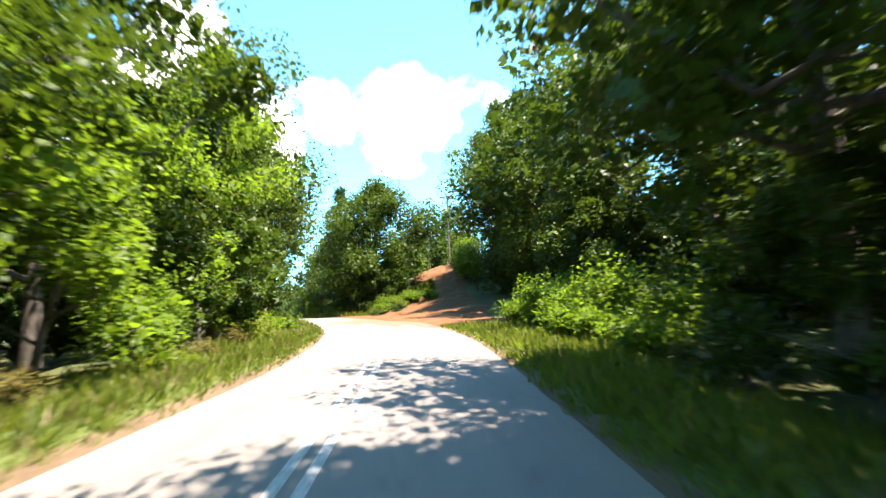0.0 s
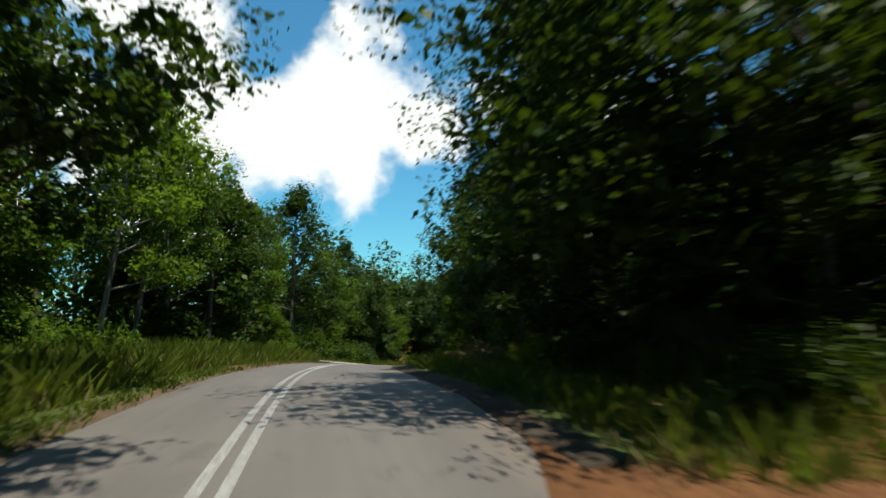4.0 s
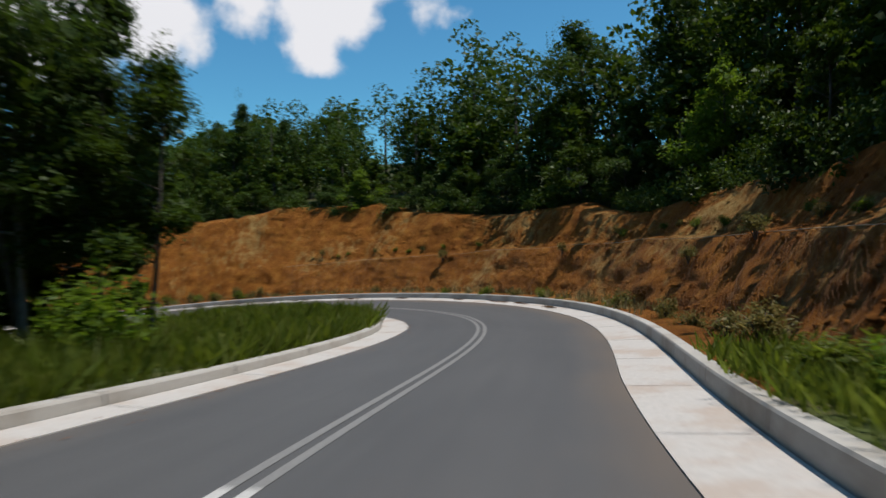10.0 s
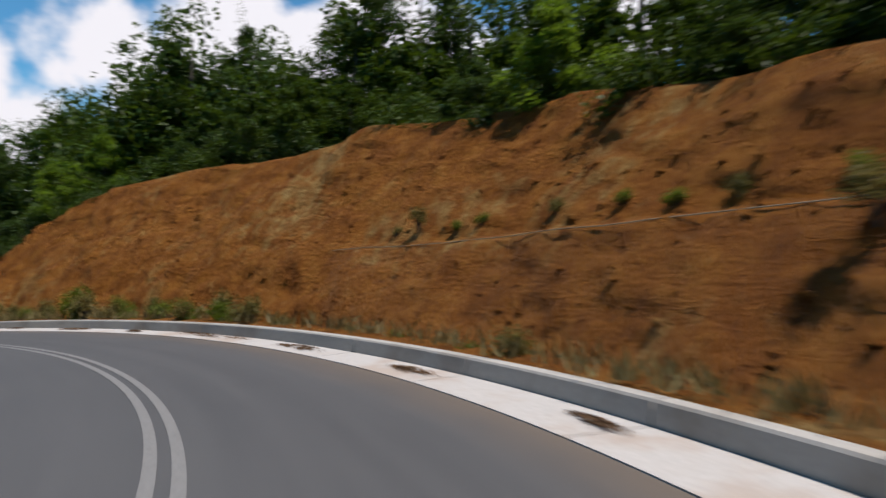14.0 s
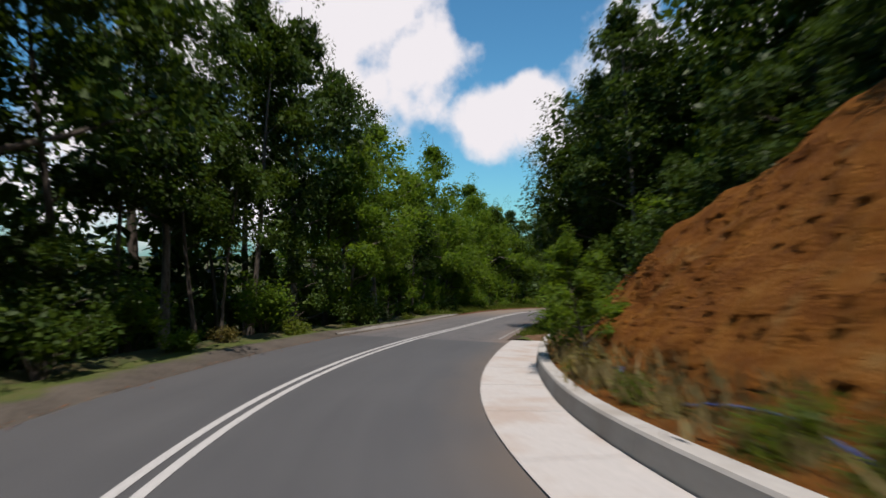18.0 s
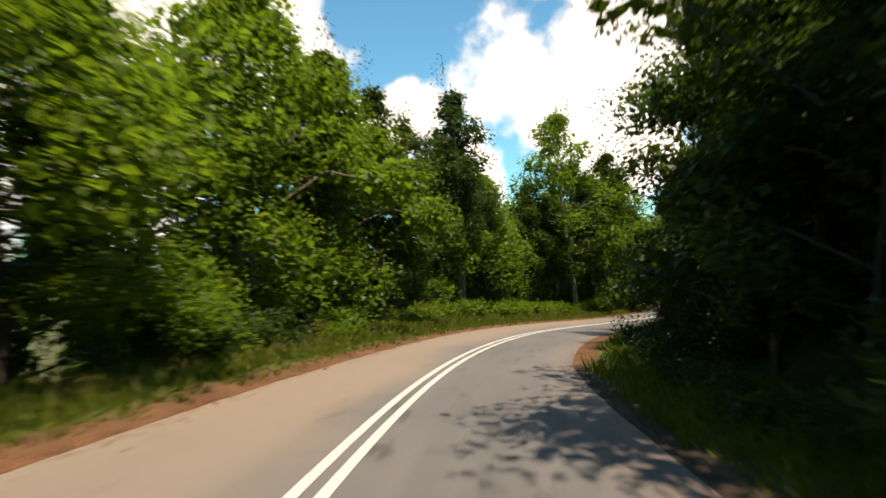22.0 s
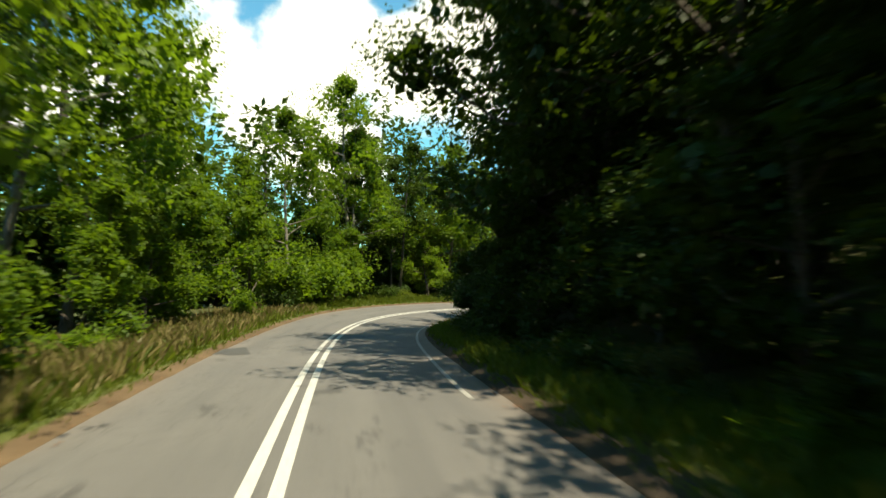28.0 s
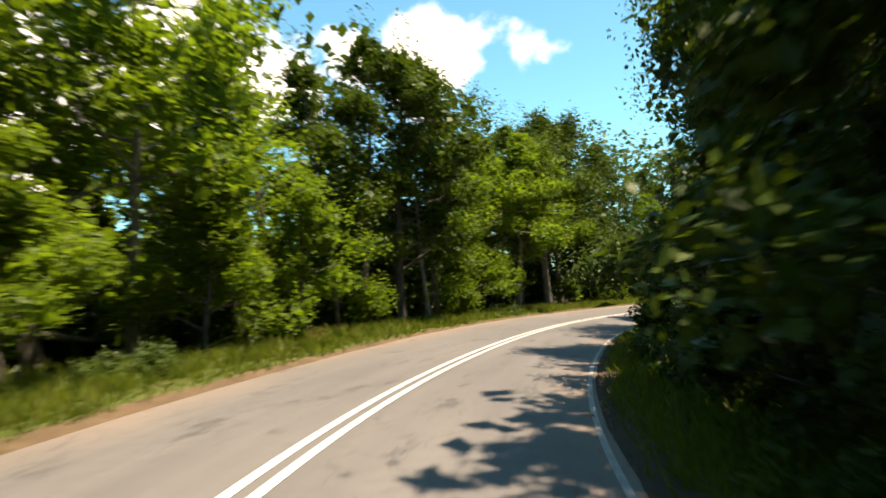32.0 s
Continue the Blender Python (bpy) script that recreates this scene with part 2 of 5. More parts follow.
def soil_material(name, stops, scale, rough=0.95, strength=0.6, distance=0.05):
    m, nt, b, _ = material(name)
    a = noise_node(nt, scale, 8.0, 0.62)
    f = noise_node(nt, scale * 9, 5.0, 0.65)
    col = ramp_node(nt, math_node(nt, "MULTIPLY_ADD", f, 0.45, math_node(nt, "MULTIPLY", a, 0.6)), stops)
    nt.links.new(col, b.inputs["Base Color"])
    b.inputs["Roughness"].default_value = rough
    b.inputs["Specular IOR Level"].default_value = 0.2
    bump_node(nt, b, math_node(nt, "ADD", f, a), strength, distance)
    return m


FOREST_FLOOR = soil_material("forest_floor", [(0.30, (0.025, 0.029, 0.010)), (0.5, (0.043, 0.054, 0.016)), (0.62, (0.068, 0.054, 0.025)), (0.8, (0.094, 0.072, 0.036))], 0.5)
RED_SOIL = soil_material("red_soil", [(0.30, (0.052, 0.022, 0.009)), (0.5, (0.105, 0.044, 0.017)), (0.66, (0.165, 0.073, 0.028)), (0.85, (0.23, 0.120, 0.055))], 0.9, 0.95, 0.8, 0.06)
RED_LITTER = soil_material("red_litter", [(0.30, (0.050, 0.028, 0.014)), (0.5, (0.095, 0.054, 0.028)), (0.66, (0.14, 0.084, 0.046)), (0.85, (0.21, 0.145, 0.088))], 1.6, 0.95, 0.9, 0.05)
RED_NEEDLES = soil_material("red_leaf_drift", [(0.32, (0.085, 0.034, 0.016)), (0.5, (0.165, 0.066, 0.030)), (0.66, (0.215, 0.094, 0.046)), (0.85, (0.27, 0.15, 0.085))], 5.0, 0.95, 0.9, 0.03)
VERGE_SOIL = soil_material("verge_soil", [(0.30, (0.032, 0.046, 0.011)), (0.50, (0.055, 0.072, 0.017)), (0.64, (0.088, 0.078, 0.032)), (0.82, (0.150, 0.112, 0.062))], 1.1)


def verge_material(name, dirt, reach):
    """Thin turf over earth, worn to bare dirt and litter beside the asphalt (across in U, in metres)."""
    m, nt, b, _ = material(name)
    uv = nt.nodes.new("ShaderNodeUVMap")
    uv.uv_map = "metres"
    sep = nt.nodes.new("ShaderNodeSeparateXYZ")
    nt.links.new(uv.outputs["UV"], sep.inputs[0])
    a, f = noise_node(nt, 0.9, 7.0, 0.62), noise_node(nt, 11.0, 5.0, 0.65)
    both = math_node(nt, "MULTIPLY_ADD", f, 0.45, math_node(nt, "MULTIPLY", a, 0.6))
    turf = ramp_node(nt, both, [(0.30, (0.034, 0.050, 0.011)), (0.50, (0.058, 0.078, 0.017)), (0.66, (0.088, 0.082, 0.032)), (0.84, (0.150, 0.112, 0.062))])
    bare = ramp_node(nt, both, [(0.30, tuple(v * 0.45 for v in dirt)), (0.52, dirt), (0.8, tuple(v * 1.7 for v in dirt))])
    wob = math_node(nt, "MULTIPLY_ADD", math_node(nt, "ADD", noise_node(nt, 0.7, 6.0, 0.7), math_node(nt, "MULTIPLY", f, 0.35)), reach * 2.4, sep.outputs["X"])
    col = mix_node(nt, range_node(nt, wob, reach * 2.2, reach * 2.9), bare, turf)
    nt.links.new(col, b.inputs["Base Color"])
    b.inputs["Roughness"].default_value = 0.95
    b.inputs["Specular IOR Level"].default_value = 0.15
    bump_node(nt, b, math_node(nt, "ADD", f, a), 0.8, 0.05)
    return m


VERGE_TURF = verge_material("verge_turf", (0.095, 0.064, 0.038), 0.13)
VERGE_RED = verge_material("verge_red_litter", (0.105, 0.052, 0.026), 0.45)
VERGE_GRAVEL = verge_material("verge_gravel", (0.078, 0.066, 0.053), 0.8)
VERGE_BROWN = verge_material("verge_brown_litter", (0.052, 0.038, 0.027), 0.32)
LITTER = soil_material("leaf_litter", [(0.3, (0.050, 0.029, 0.016)), (0.5, (0.108, 0.061, 0.032)), (0.7, (0.187, 0.115, 0.065)), (0.85, (0.245, 0.180, 0.115))], 3.0)


GRAVEL = soil_material("pale_gravel", [(0.3, (0.10, 0.092, 0.08)), (0.5, (0.20, 0.185, 0.165)), (0.8, (0.33, 0.31, 0.28))], 6.0, 0.95, 0.9, 0.03)


def bank_material():
    """Cut earth: red clay, paler marl in patches and streaks, washed by rain down the slope."""
    m, nt, b, _ = material("cut_earth")
    big = noise_node(nt, 0.16, 4.0, 0.6)
    mid = noise_node(nt, 1.1, 8.0, 0.68)
    fine = noise_node(nt, 9.0, 6.0, 0.7)
    streak = noise_node(nt, 1.0, 5.0, 0.6, None, (2.6, 2.6, 0.35))
    clay = ramp_node(nt, math_node(nt, "MULTIPLY_ADD", fine, 0.4, math_node(nt, "MULTIPLY", mid, 0.62)), [(0.28, (0.095, 0.029, 0.004)), (0.46, (0.228, 0.077, 0.010)), (0.60, (0.345, 0.136, 0.021)), (0.80, (0.46, 0.245, 0.066))])
    marl = ramp_node(nt, fine, [(0.3, (0.27, 0.14, 0.035)), (0.55, (0.40, 0.25, 0.085)), (0.8, (0.48, 0.35, 0.15))])
    patch = range_node(nt, math_node(nt, "MULTIPLY_ADD", streak, 0.5, math_node(nt, "MULTIPLY", big, 0.65)), 0.58, 0.74)
    col = mix_node(nt, patch, clay, marl)
    deep = range_node(nt, streak, 0.30, 0.44, 1.0, 0.0)
    col = mix_node(nt, math_node(nt, "MULTIPLY", deep, 0.55), col, (0.20, 0.068, 0.018))
    nt.links.new(col, b.inputs["Base Color"])
    b.inputs["Roughness"].default_value = 0.96
    b.inputs["Specular IOR Level"].default_value = 0.15
    scratch = noise_node(nt, 4.0, 7.0, 0.72, None, (1.5, 1.5, 4.2))
    bump_node(nt, b, math_node(nt, "ADD", math_node(nt, "MULTIPLY_ADD", mid, 1.4, math_node(nt, "MULTIPLY", scratch, 1.0)), math_node(nt, "MULTIPLY_ADD", noise_node(nt, 26.0, 5.0, 0.75), 0.7, math_node(nt, "MULTIPLY", fine, 0.9))), 1.0, 0.20)
    return m


CUT_EARTH = bank_material()


def concrete_material(name, base, dirt, amount):
    m, nt, b, _ = material(name)
    a, f = noise_node(nt, 0.8, 6.0, 0.6), noise_node(nt, 14.0, 5.0, 0.6)
    col = ramp_node(nt, f, [(0.3, tuple(v * 0.82 for v in base)), (0.7, base)])
    col = mix_node(nt, math_node(nt, "MULTIPLY", range_node(nt, a, 0.46, 0.66), amount), col, dirt)
    nt.links.new(col, b.inputs["Base Color"])
    b.inputs["Roughness"].default_value = 0.85
    bump_node(nt, b, f, 0.25, 0.01)
    return m


PAN = concrete_material("gutter_concrete", (0.44, 0.415, 0.385), (0.30, 0.20, 0.13), 0.45)
KERB = concrete_material("kerb_concrete", (0.385, 0.365, 0.33), (0.19, 0.16, 0.12), 0.5)


def asphalt_material(name, dark, light, dust, dust_low, dust_high, blotch=0.0, dirt=None, sand=None):
    """Asphalt on a strip laid out in metres: across in U, along in V. Wheel tracks, patches, dust and tar."""
    m, nt, b, _ = material(name)
    uv = nt.nodes.new("ShaderNodeUVMap")
    uv.uv_map = "metres"
    sep = nt.nodes.new("ShaderNodeSeparateXYZ")
    nt.links.new(uv.outputs["UV"], sep.inputs[0])
    across, along = sep.outputs["X"], sep.outputs["Y"]
    grit = noise_node(nt, 60.0, 3.0, 0.7, uv.outputs["UV"])
    long = noise_node(nt, 1.0, 5.0, 0.6, uv.outputs["UV"], (2.2, 0.10, 1))
    patch = noise_node(nt, 0.35, 6.0, 0.6, uv.outputs["UV"], (1.0, 0.55, 1))
    col = ramp_node(nt, math_node(nt, "MULTIPLY_ADD", grit, 0.3, math_node(nt, "MULTIPLY_ADD", long, 0.4, math_node(nt, "MULTIPLY", patch, 0.35))), [(0.35, dark), (0.70, light)])
    # dust gathers away from the wheels and towards the edges
    off = math_node(nt, "ABSOLUTE", across)
    edge = range_node(nt, math_node(nt, "MULTIPLY_ADD", patch, 1.6, off), dust_low, dust_high)
    col = mix_node(nt, math_node(nt, "MULTIPLY", edge, 0.75), col, dust)
    if blotch:
        tar = range_node(nt, noise_node(nt, 1.3, 7.0, 0.7, uv.outputs["UV"], (1.5, 0.5, 1)), 0.56, 0.66)
        col = mix_node(nt, math_node(nt, "MULTIPLY", tar, blotch), col, tuple(v * 0.45 for v in dark))
        # crazed cracks in worn patches
        warp = nt.nodes.new("ShaderNodeVectorMath")
        warp.operation = "MULTIPLY_ADD"
        wn = nt.nodes.new("ShaderNodeTexNoise")
        wn.inputs["Scale"].default_value, wn.inputs["Detail"].default_value = 1.6, 4.0
        nt.links.new(uv.outputs["UV"], wn.inputs["Vector"])
        nt.links.new(wn.outputs["Color"], warp.inputs[0])
        warp.inputs[1].default_value = (0.5, 0.5, 0.0)
        nt.links.new(uv.outputs["UV"], warp.inputs[2])
        cell = nt.nodes.new("ShaderNodeTexVoronoi")
        cell.feature = "DISTANCE_TO_EDGE"
        cell.inputs["Scale"].default_value = 1.9
        nt.links.new(warp.outputs[0], cell.inputs["Vector"])
        line = range_node(nt, cell.outputs["Distance"], 0.006, 0.020, 0.42, 0.0)
        worn = range_node(nt, math_node(nt, "MULTIPLY_ADD", off, 0.05, patch), 0.50, 0.62)
        col = mix_node(nt, math_node(nt, "MULTIPLY", math_node(nt, "MULTIPLY", line, worn), 0.8 if blotch > 0.4 else 0.0), col, tuple(v * 0.35 for v in dark))
    if dirt:
        lo, hi, shade = dirt
        mid = (lo + hi) / 2
        d = math_node(nt, "ABSOLUTE", math_node(nt, "SUBTRACT", along, mid))
        lean = math_node(nt, "MULTIPLY_ADD", across, -2.3 if blotch else -2.0, d)
        wob = math_node(nt, "MULTIPLY_ADD", noise_node(nt, 0.8, 6.0, 0.65, uv.outputs["UV"], (2.2, 0.35, 1)), 22.0, lean)
        col = mix_node(nt, math_node(nt, "MULTIPLY", range_node(nt, wob, (hi - lo) / 2 + (4.0 if blotch else -6.0), (hi - lo) / 2 + (8.0 if blotch else 18.0), 1.0, 0.0), 0.85), col, shade)
    if sand:
        lo, hi, shade = sand
        reach = math_node(nt, "MULTIPLY", range_node(nt, along, lo, lo + 14), range_node(nt, along, hi - 20, hi, 1.0, 0.0))
        lane = range_node(nt, math_node(nt, "MULTIPLY_ADD", patch, 1.8, math_node(nt, "MULTIPLY", across, -1.0)), 0.75, 2.0)
        col = mix_node(nt, math_node(nt, "MULTIPLY", math_node(nt, "MULTIPLY", reach, lane), 0.7), col, shade)
    nt.links.new(col, b.inputs["Base Color"])
    b.inputs["Roughness"].default_value = 0.72
    b.inputs["Specular IOR Level"].default_value = 0.35
    bump_node(nt, b, math_node(nt, "ADD", grit, math_node(nt, "MULTIPLY", patch, 0.8)), 0.35, 0.012)
    return m


OLD_ASPHALT = asphalt_material("worn_asphalt", (0.092, 0.082, 0.074), (0.155, 0.136, 0.120), (0.21, 0.150, 0.105), 2.6, 4.4, 0.25, (23.0, 39.0, (0.138, 0.066, 0.032)))
NEW_ASPHALT = asphalt_material("new_asphalt", (0.056, 0.056, 0.057), (0.082, 0.081, 0.080), (0.135, 0.100, 0.070), 3.0, 4.6, 0.0, (78.0, 98.0, (0.125, 0.098, 0.080)))
GREY_ASPHALT = asphalt_material("grey_asphalt", (0.072, 0.069, 0.068), (0.130, 0.122, 0.116), (0.20, 0.142, 0.100), 2.4, 4.4, 0.6, None, (203.0, 262.0, (0.215, 0.162, 0.116)))


def paint_material(name, low, mid, white=1.0):
    m, nt, b, _ = material(name)
    f = noise_node(nt, 22.0, 6.0, 0.7)
    col = ramp_node(nt, f, [(low, (0.13, 0.122, 0.112)), (mid, tuple(v * white for v in (0.38, 0.37, 0.35))), (0.72, tuple(v * white for v in (0.50, 0.49, 0.465)))])
    nt.links.new(col, b.inputs["Base Color"])
    b.inputs["Roughness"].default_value = 0.6
    return m


PAINT = paint_material("road_paint", 0.30, 0.42)
WORN_PAINT = paint_material("worn_road_paint", 0.40, 0.62)
DULL_PAINT = paint_material("dull_road_paint", 0.30, 0.42, 0.42)


def bark_material(name, dark, light):
    m, nt, b, _ = material(name)
    f = noise_node(nt, 5.0, 6.0, 0.65, None, (2.2, 2.2, 0.5))
    nt.links.new(ramp_node(nt, f, [(0.35, dark), (0.65, light)]), b.inputs["Base Color"])
    b.inputs["Roughness"].default_value = 0.92
    bump_node(nt, b, f, 0.8, 0.05)
    return m


BARK = bark_material("bark", (0.030, 0.024, 0.018), (0.115, 0.095, 0.075))
PALE_BARK = bark_material("pale_bark", (0.075, 0.066, 0.054), (0.24, 0.215, 0.18))
POLE_WOOD = bark_material("pole_wood", (0.075, 0.06, 0.048), (0.16, 0.13, 0.105))


def plain_material(name, colour, rough=0.5, metal=0.0):
    m, nt, b, _ = material(name)
    f = noise_node(nt, 30.0, 4.0)
    nt.links.new(ramp_node(nt, f, [(0.3, tuple(v * 0.8 for v in colour)), (0.7, colour)]), b.inputs["Base Color"])
    b.inputs["Roughness"].default_value, b.inputs["Metallic"].default_value = rough, metal
    return m


CERAMIC = plain_material("insulator_ceramic", (0.35, 0.22, 0.16), 0.25)
BLUE_PIPE = plain_material("blue_plastic", (0.03, 0.07, 0.28), 0.4)
WIRE = plain_material("dusty_wire", (0.34, 0.27, 0.18), 0.7, 0.1)
RUSTY_WIRE = plain_material("rusty_wire", (0.19, 0.085, 0.03), 0.8, 0.1)
ROCK = soil_material("marl_rock", [(0.3, (0.15, 0.075, 0.03)), (0.55, (0.28, 0.17, 0.085)), (0.8, (0.38, 0.27, 0.15))], 2.5)


# ---------------------------------------------------------------- the road's line
def spline(xk, yk):
    n, h = len(xk), np.diff(xk)
    a, b = np.eye(n), np.zeros_like(yk)
    for i in range(1, n - 1):
        a[i, i - 1], a[i, i], a[i, i + 1] = h[i - 1], 2 * (h[i - 1] + h[i]), h[i]
        b[i] = 6 * ((yk[i + 1] - yk[i]) / h[i] - (yk[i] - yk[i - 1]) / h[i - 1])
    m = np.linalg.solve(a, b)

    def value(x):
        x = np.asarray(x, float)
        i = np.clip(np.searchsorted(xk, x) - 1, 0, n - 2)
        d = xk[i + 1] - xk[i]
        p, q, d = ((xk[i + 1] - x) / d)[..., None], ((x - xk[i]) / d)[..., None], d[..., None]
        return p * yk[i] + q * yk[i + 1] + ((p**3 - p) * m[i] + (q**3 - q) * m[i + 1]) * d * d / 6

    return value


KNOTS = -20.0 + 12.0 * np.arange(len(ROAD_PLAN))
LINE = spline(KNOTS, np.hstack([np.array(ROAD_PLAN, float), np.array(ROAD_LEVEL, float)]))
S_END = KNOTS[-1]


def table(rows):
    xs, ys = zip(*rows)
    return lambda s: np.interp(s, xs, ys)


LEFT_EDGE, RIGHT_EDGE = table(LEFT_ROWS), table(RIGHT_ROWS)


def frame_at(s):
    s = np.asarray(s, float)
    p, q = LINE(s), LINE(s + 0.1)
    t = q[..., :2] - p[..., :2]
    t /= np.linalg.norm(t, axis=-1, keepdims=True)
    return p, t


def road_point(s, u, h=0.0):
    """A place s metres along the centre line, u to its right and h over the asphalt."""
    s, u, h = np.broadcast_arrays(np.asarray(s, float), np.asarray(u, float), np.asarray(h, float))
    p, t = frame_at(s)
    return np.stack([p[..., 0] + t[..., 1] * u, p[..., 1] - t[..., 0] * u, p[..., 2] + p[..., 3] * np.clip(u, -5, 5) + h], -1)


STATIONS = np.arange(-20, S_END, 1.0)
SPOTS, HEADS = frame_at(STATIONS)


def locate(x, y):
    """The station, the offset to the right and the distance of places from the road's line."""
    x, y = np.asarray(x, float).ravel(), np.asarray(y, float).ravel()
    s, u = np.empty(len(x)), np.empty(len(x))
    for k in range(0, len(x), 20000):
        dx, dy = x[k : k + 20000, None] - SPOTS[:, 0], y[k : k + 20000, None] - SPOTS[:, 1]
        i = (dx * dx + dy * dy).argmin(1)
        r = np.arange(len(i))
        ox, oy = dx[r, i], dy[r, i]
        s[k : k + 20000] = STATIONS[i] + np.clip(ox * HEADS[i, 0] + oy * HEADS[i, 1], -1, 1)
        side = np.sign(ox * HEADS[i, 1] - oy * HEADS[i, 0])
        u[k : k + 20000] = np.where(side == 0, 1, side) * np.hypot(ox, oy)
    return s, u


def smooth(x, a, b):
    x = np.clip((np.asarray(x, float) - a) / (b - a), 0, 1)
    return x * x * (3 - 2 * x)


BANK_H = table([(50, 0.0), (62, 0.8), (74, 3.2), (86, 4.8), (104, 4.7), (112, 4.3), (120, 4.2), (128, 4.1), (136, 5.0), (144, 6.1), (150, 6.7), (165, 6.4), (172, 5.2), (178, 3.8), (186, 1.7), (192, 0.5), (198, 0.0)])
BANK_FOOT = table([(50, 6.0), (80, 6.4), (90, 7.0), (104, 6.8), (114, 5.6), (122, 5.1), (145, 5.2), (160, 4.9), (176, 5.0), (190, 5.2)])
RIGHT_SLOPE = table([(-20, 0.10), (16, 0.10), (26, 0.14), (36, 0.15), (44, 0.27), (52, 0.48), (62, 0.55), (190, 0.45), (200, 0.35), (380, 0.30)])
RIGHT_SHELF = table([(-20, 6.0), (16, 6.0), (26, 5.6), (46, 5.0), (60, 5.0), (196, 5.0), (205, 4.6), (380, 4.4)])
LEFT_FALL = table([(-20, 0.05), (60, 0.10), (110, 0.12), (165, 0.16), (180, 0.30), (275, 0.30), (292, 0.12), (380, 0.10)])


def profile(s, u):
    """The ground's height over the road's line at an offset."""
    right = np.maximum(u - RIGHT_SHELF(s), 0)
    bank = BANK_H(s)
    cut = np.clip((u - BANK_FOOT(s) - 0.5) * 1.25, 0, bank)
    past = np.maximum(u - BANK_FOOT(s) - bank / 1.25 - 0.5, 0)
    hill = np.minimum(right, 9) * RIGHT_SLOPE(s) + np.clip(right - 9, 0, 60) * 0.24
    over = cut + np.minimum(past, 60) * 0.17
    w = smooth(bank, 0.2, 3.0)
    up = (1 - w) * hill + w * over
    left = np.maximum(-u - 5.5, 0)
    down = -np.minimum(left, 30) * LEFT_FALL(s) - np.clip(left - 30, 0, 60) * 0.05
    return np.where(u > 0, up, down)


# ---------------------------------------------------------------- mesh helpers
def unit(v):
    return v / np.maximum(np.linalg.norm(v, axis=-1, keepdims=True), 1e-9)


def mesh_of(name, verts, faces, mat=None, smooth_shade=False, uv=None):
    verts, faces = np.asarray(verts, np.float32).reshape(-1, 3), np.asarray(faces, np.int32)
    me = bpy.data.meshes.new(name)
    n, k = faces.shape
    me.vertices.add(len(verts))
    me.vertices.foreach_set("co", verts.ravel())
    me.loops.add(n * k)
    me.loops.foreach_set("vertex_index", faces.ravel())
    me.polygons.add(n)
    me.polygons.foreach_set("loop_start", np.arange(0, n * k, k, dtype=np.int32))
    if smooth_shade:
        me.polygons.foreach_set("use_smooth", np.ones(n, bool))
    if uv is not None:
        layer = me.uv_layers.new(name="metres")
        layer.data.foreach_set("uv", np.asarray(uv, np.float32)[faces.ravel()].ravel())
    me.update(calc_edges=True)
    me.validate()
    if mat:
        me.materials.append(mat)
    return me


def grid_faces(rows, cols):
    i = np.arange(rows - 1)[:, None] * cols + np.arange(cols - 1)
    i = i.ravel()
    return np.stack([i, i + 1, i + cols + 1, i + cols], 1)


def join_meshes(pieces):
    vs, fs, k = [], [], 0
    for v, f in pieces:
        vs.append(v)
        fs.append(np.asarray(f) + k)
        k += len(v)
    return np.concatenate(vs), np.concatenate(fs)


def part(name, me, parent, label=""):
    ob = new(name, me)
    ob.parent = parent
    return tagged(ob, label=label)


def strip(name, s, left, right, mat, lift=0.0, cols=2, kind="structure", label="", category="", thick=0.0, parent=None):
    """A ribbon along the road between two offsets, which are numbers or functions of the station."""
    s = np.asarray(s, float)
    lo = left(s) if callable(left) else np.full(len(s), left)
    hi = right(s) if callable(right) else np.full(len(s), right)
    w = np.linspace(0, 1, cols)
    u = lo[:, None] + (hi - lo)[:, None] * w
    ss = np.repeat(s[:, None], cols, 1)
    top = road_point(ss, u, lift).reshape(-1, 3)
    faces = grid_faces(len(s), cols)
    uv = np.stack([u.ravel(), ss.ravel()], 1)
    ob = new(name, mesh_of(name, top, faces, mat, True, uv))
    if parent:
        ob.parent = parent
        return ob
    return tagged(ob, label, category, kind=kind)


# ---------------------------------------------------------------- ground
rng = np.random.default_rng(7)


def fbm(x, y, scale, seed, octaves=4):
    """Smooth value noise on arrays."""
    total, amp, norm = 0.0, 1.0, 0.0
    for k in range(octaves):
        lat = np.random.default_rng(seed + k).random((64, 64))
        fx, fy = x / scale * 2**k, y / scale * 2**k
        ix, iy = np.floor(fx).astype(int), np.floor(fy).astype(int)
        tx, ty = fx - ix, fy - iy
        tx, ty = tx * tx * (3 - 2 * tx), ty * ty * (3 - 2 * ty)
        a, b = lat[ix % 64, iy % 64], lat[(ix + 1) % 64, iy % 64]
        c, d = lat[ix % 64, (iy + 1) % 64], lat[(ix + 1) % 64, (iy + 1) % 64]
        total = total + amp * ((a * (1 - tx) + b * tx) * (1 - ty) + (c * (1 - tx) + d * tx) * ty)
        norm += amp
        amp *= 0.5
    return total / norm - 0.5


def axis(lo, hi):
    mid = np.arange(lo, hi + 0.1, 1.0)
    out = np.cumsum(1.22 ** np.arange(1, 28) * 1.0)
    return np.concatenate([lo - out[::-1], mid, hi + out])


GX, GY = axis(-178, 48), axis(-34, 330)


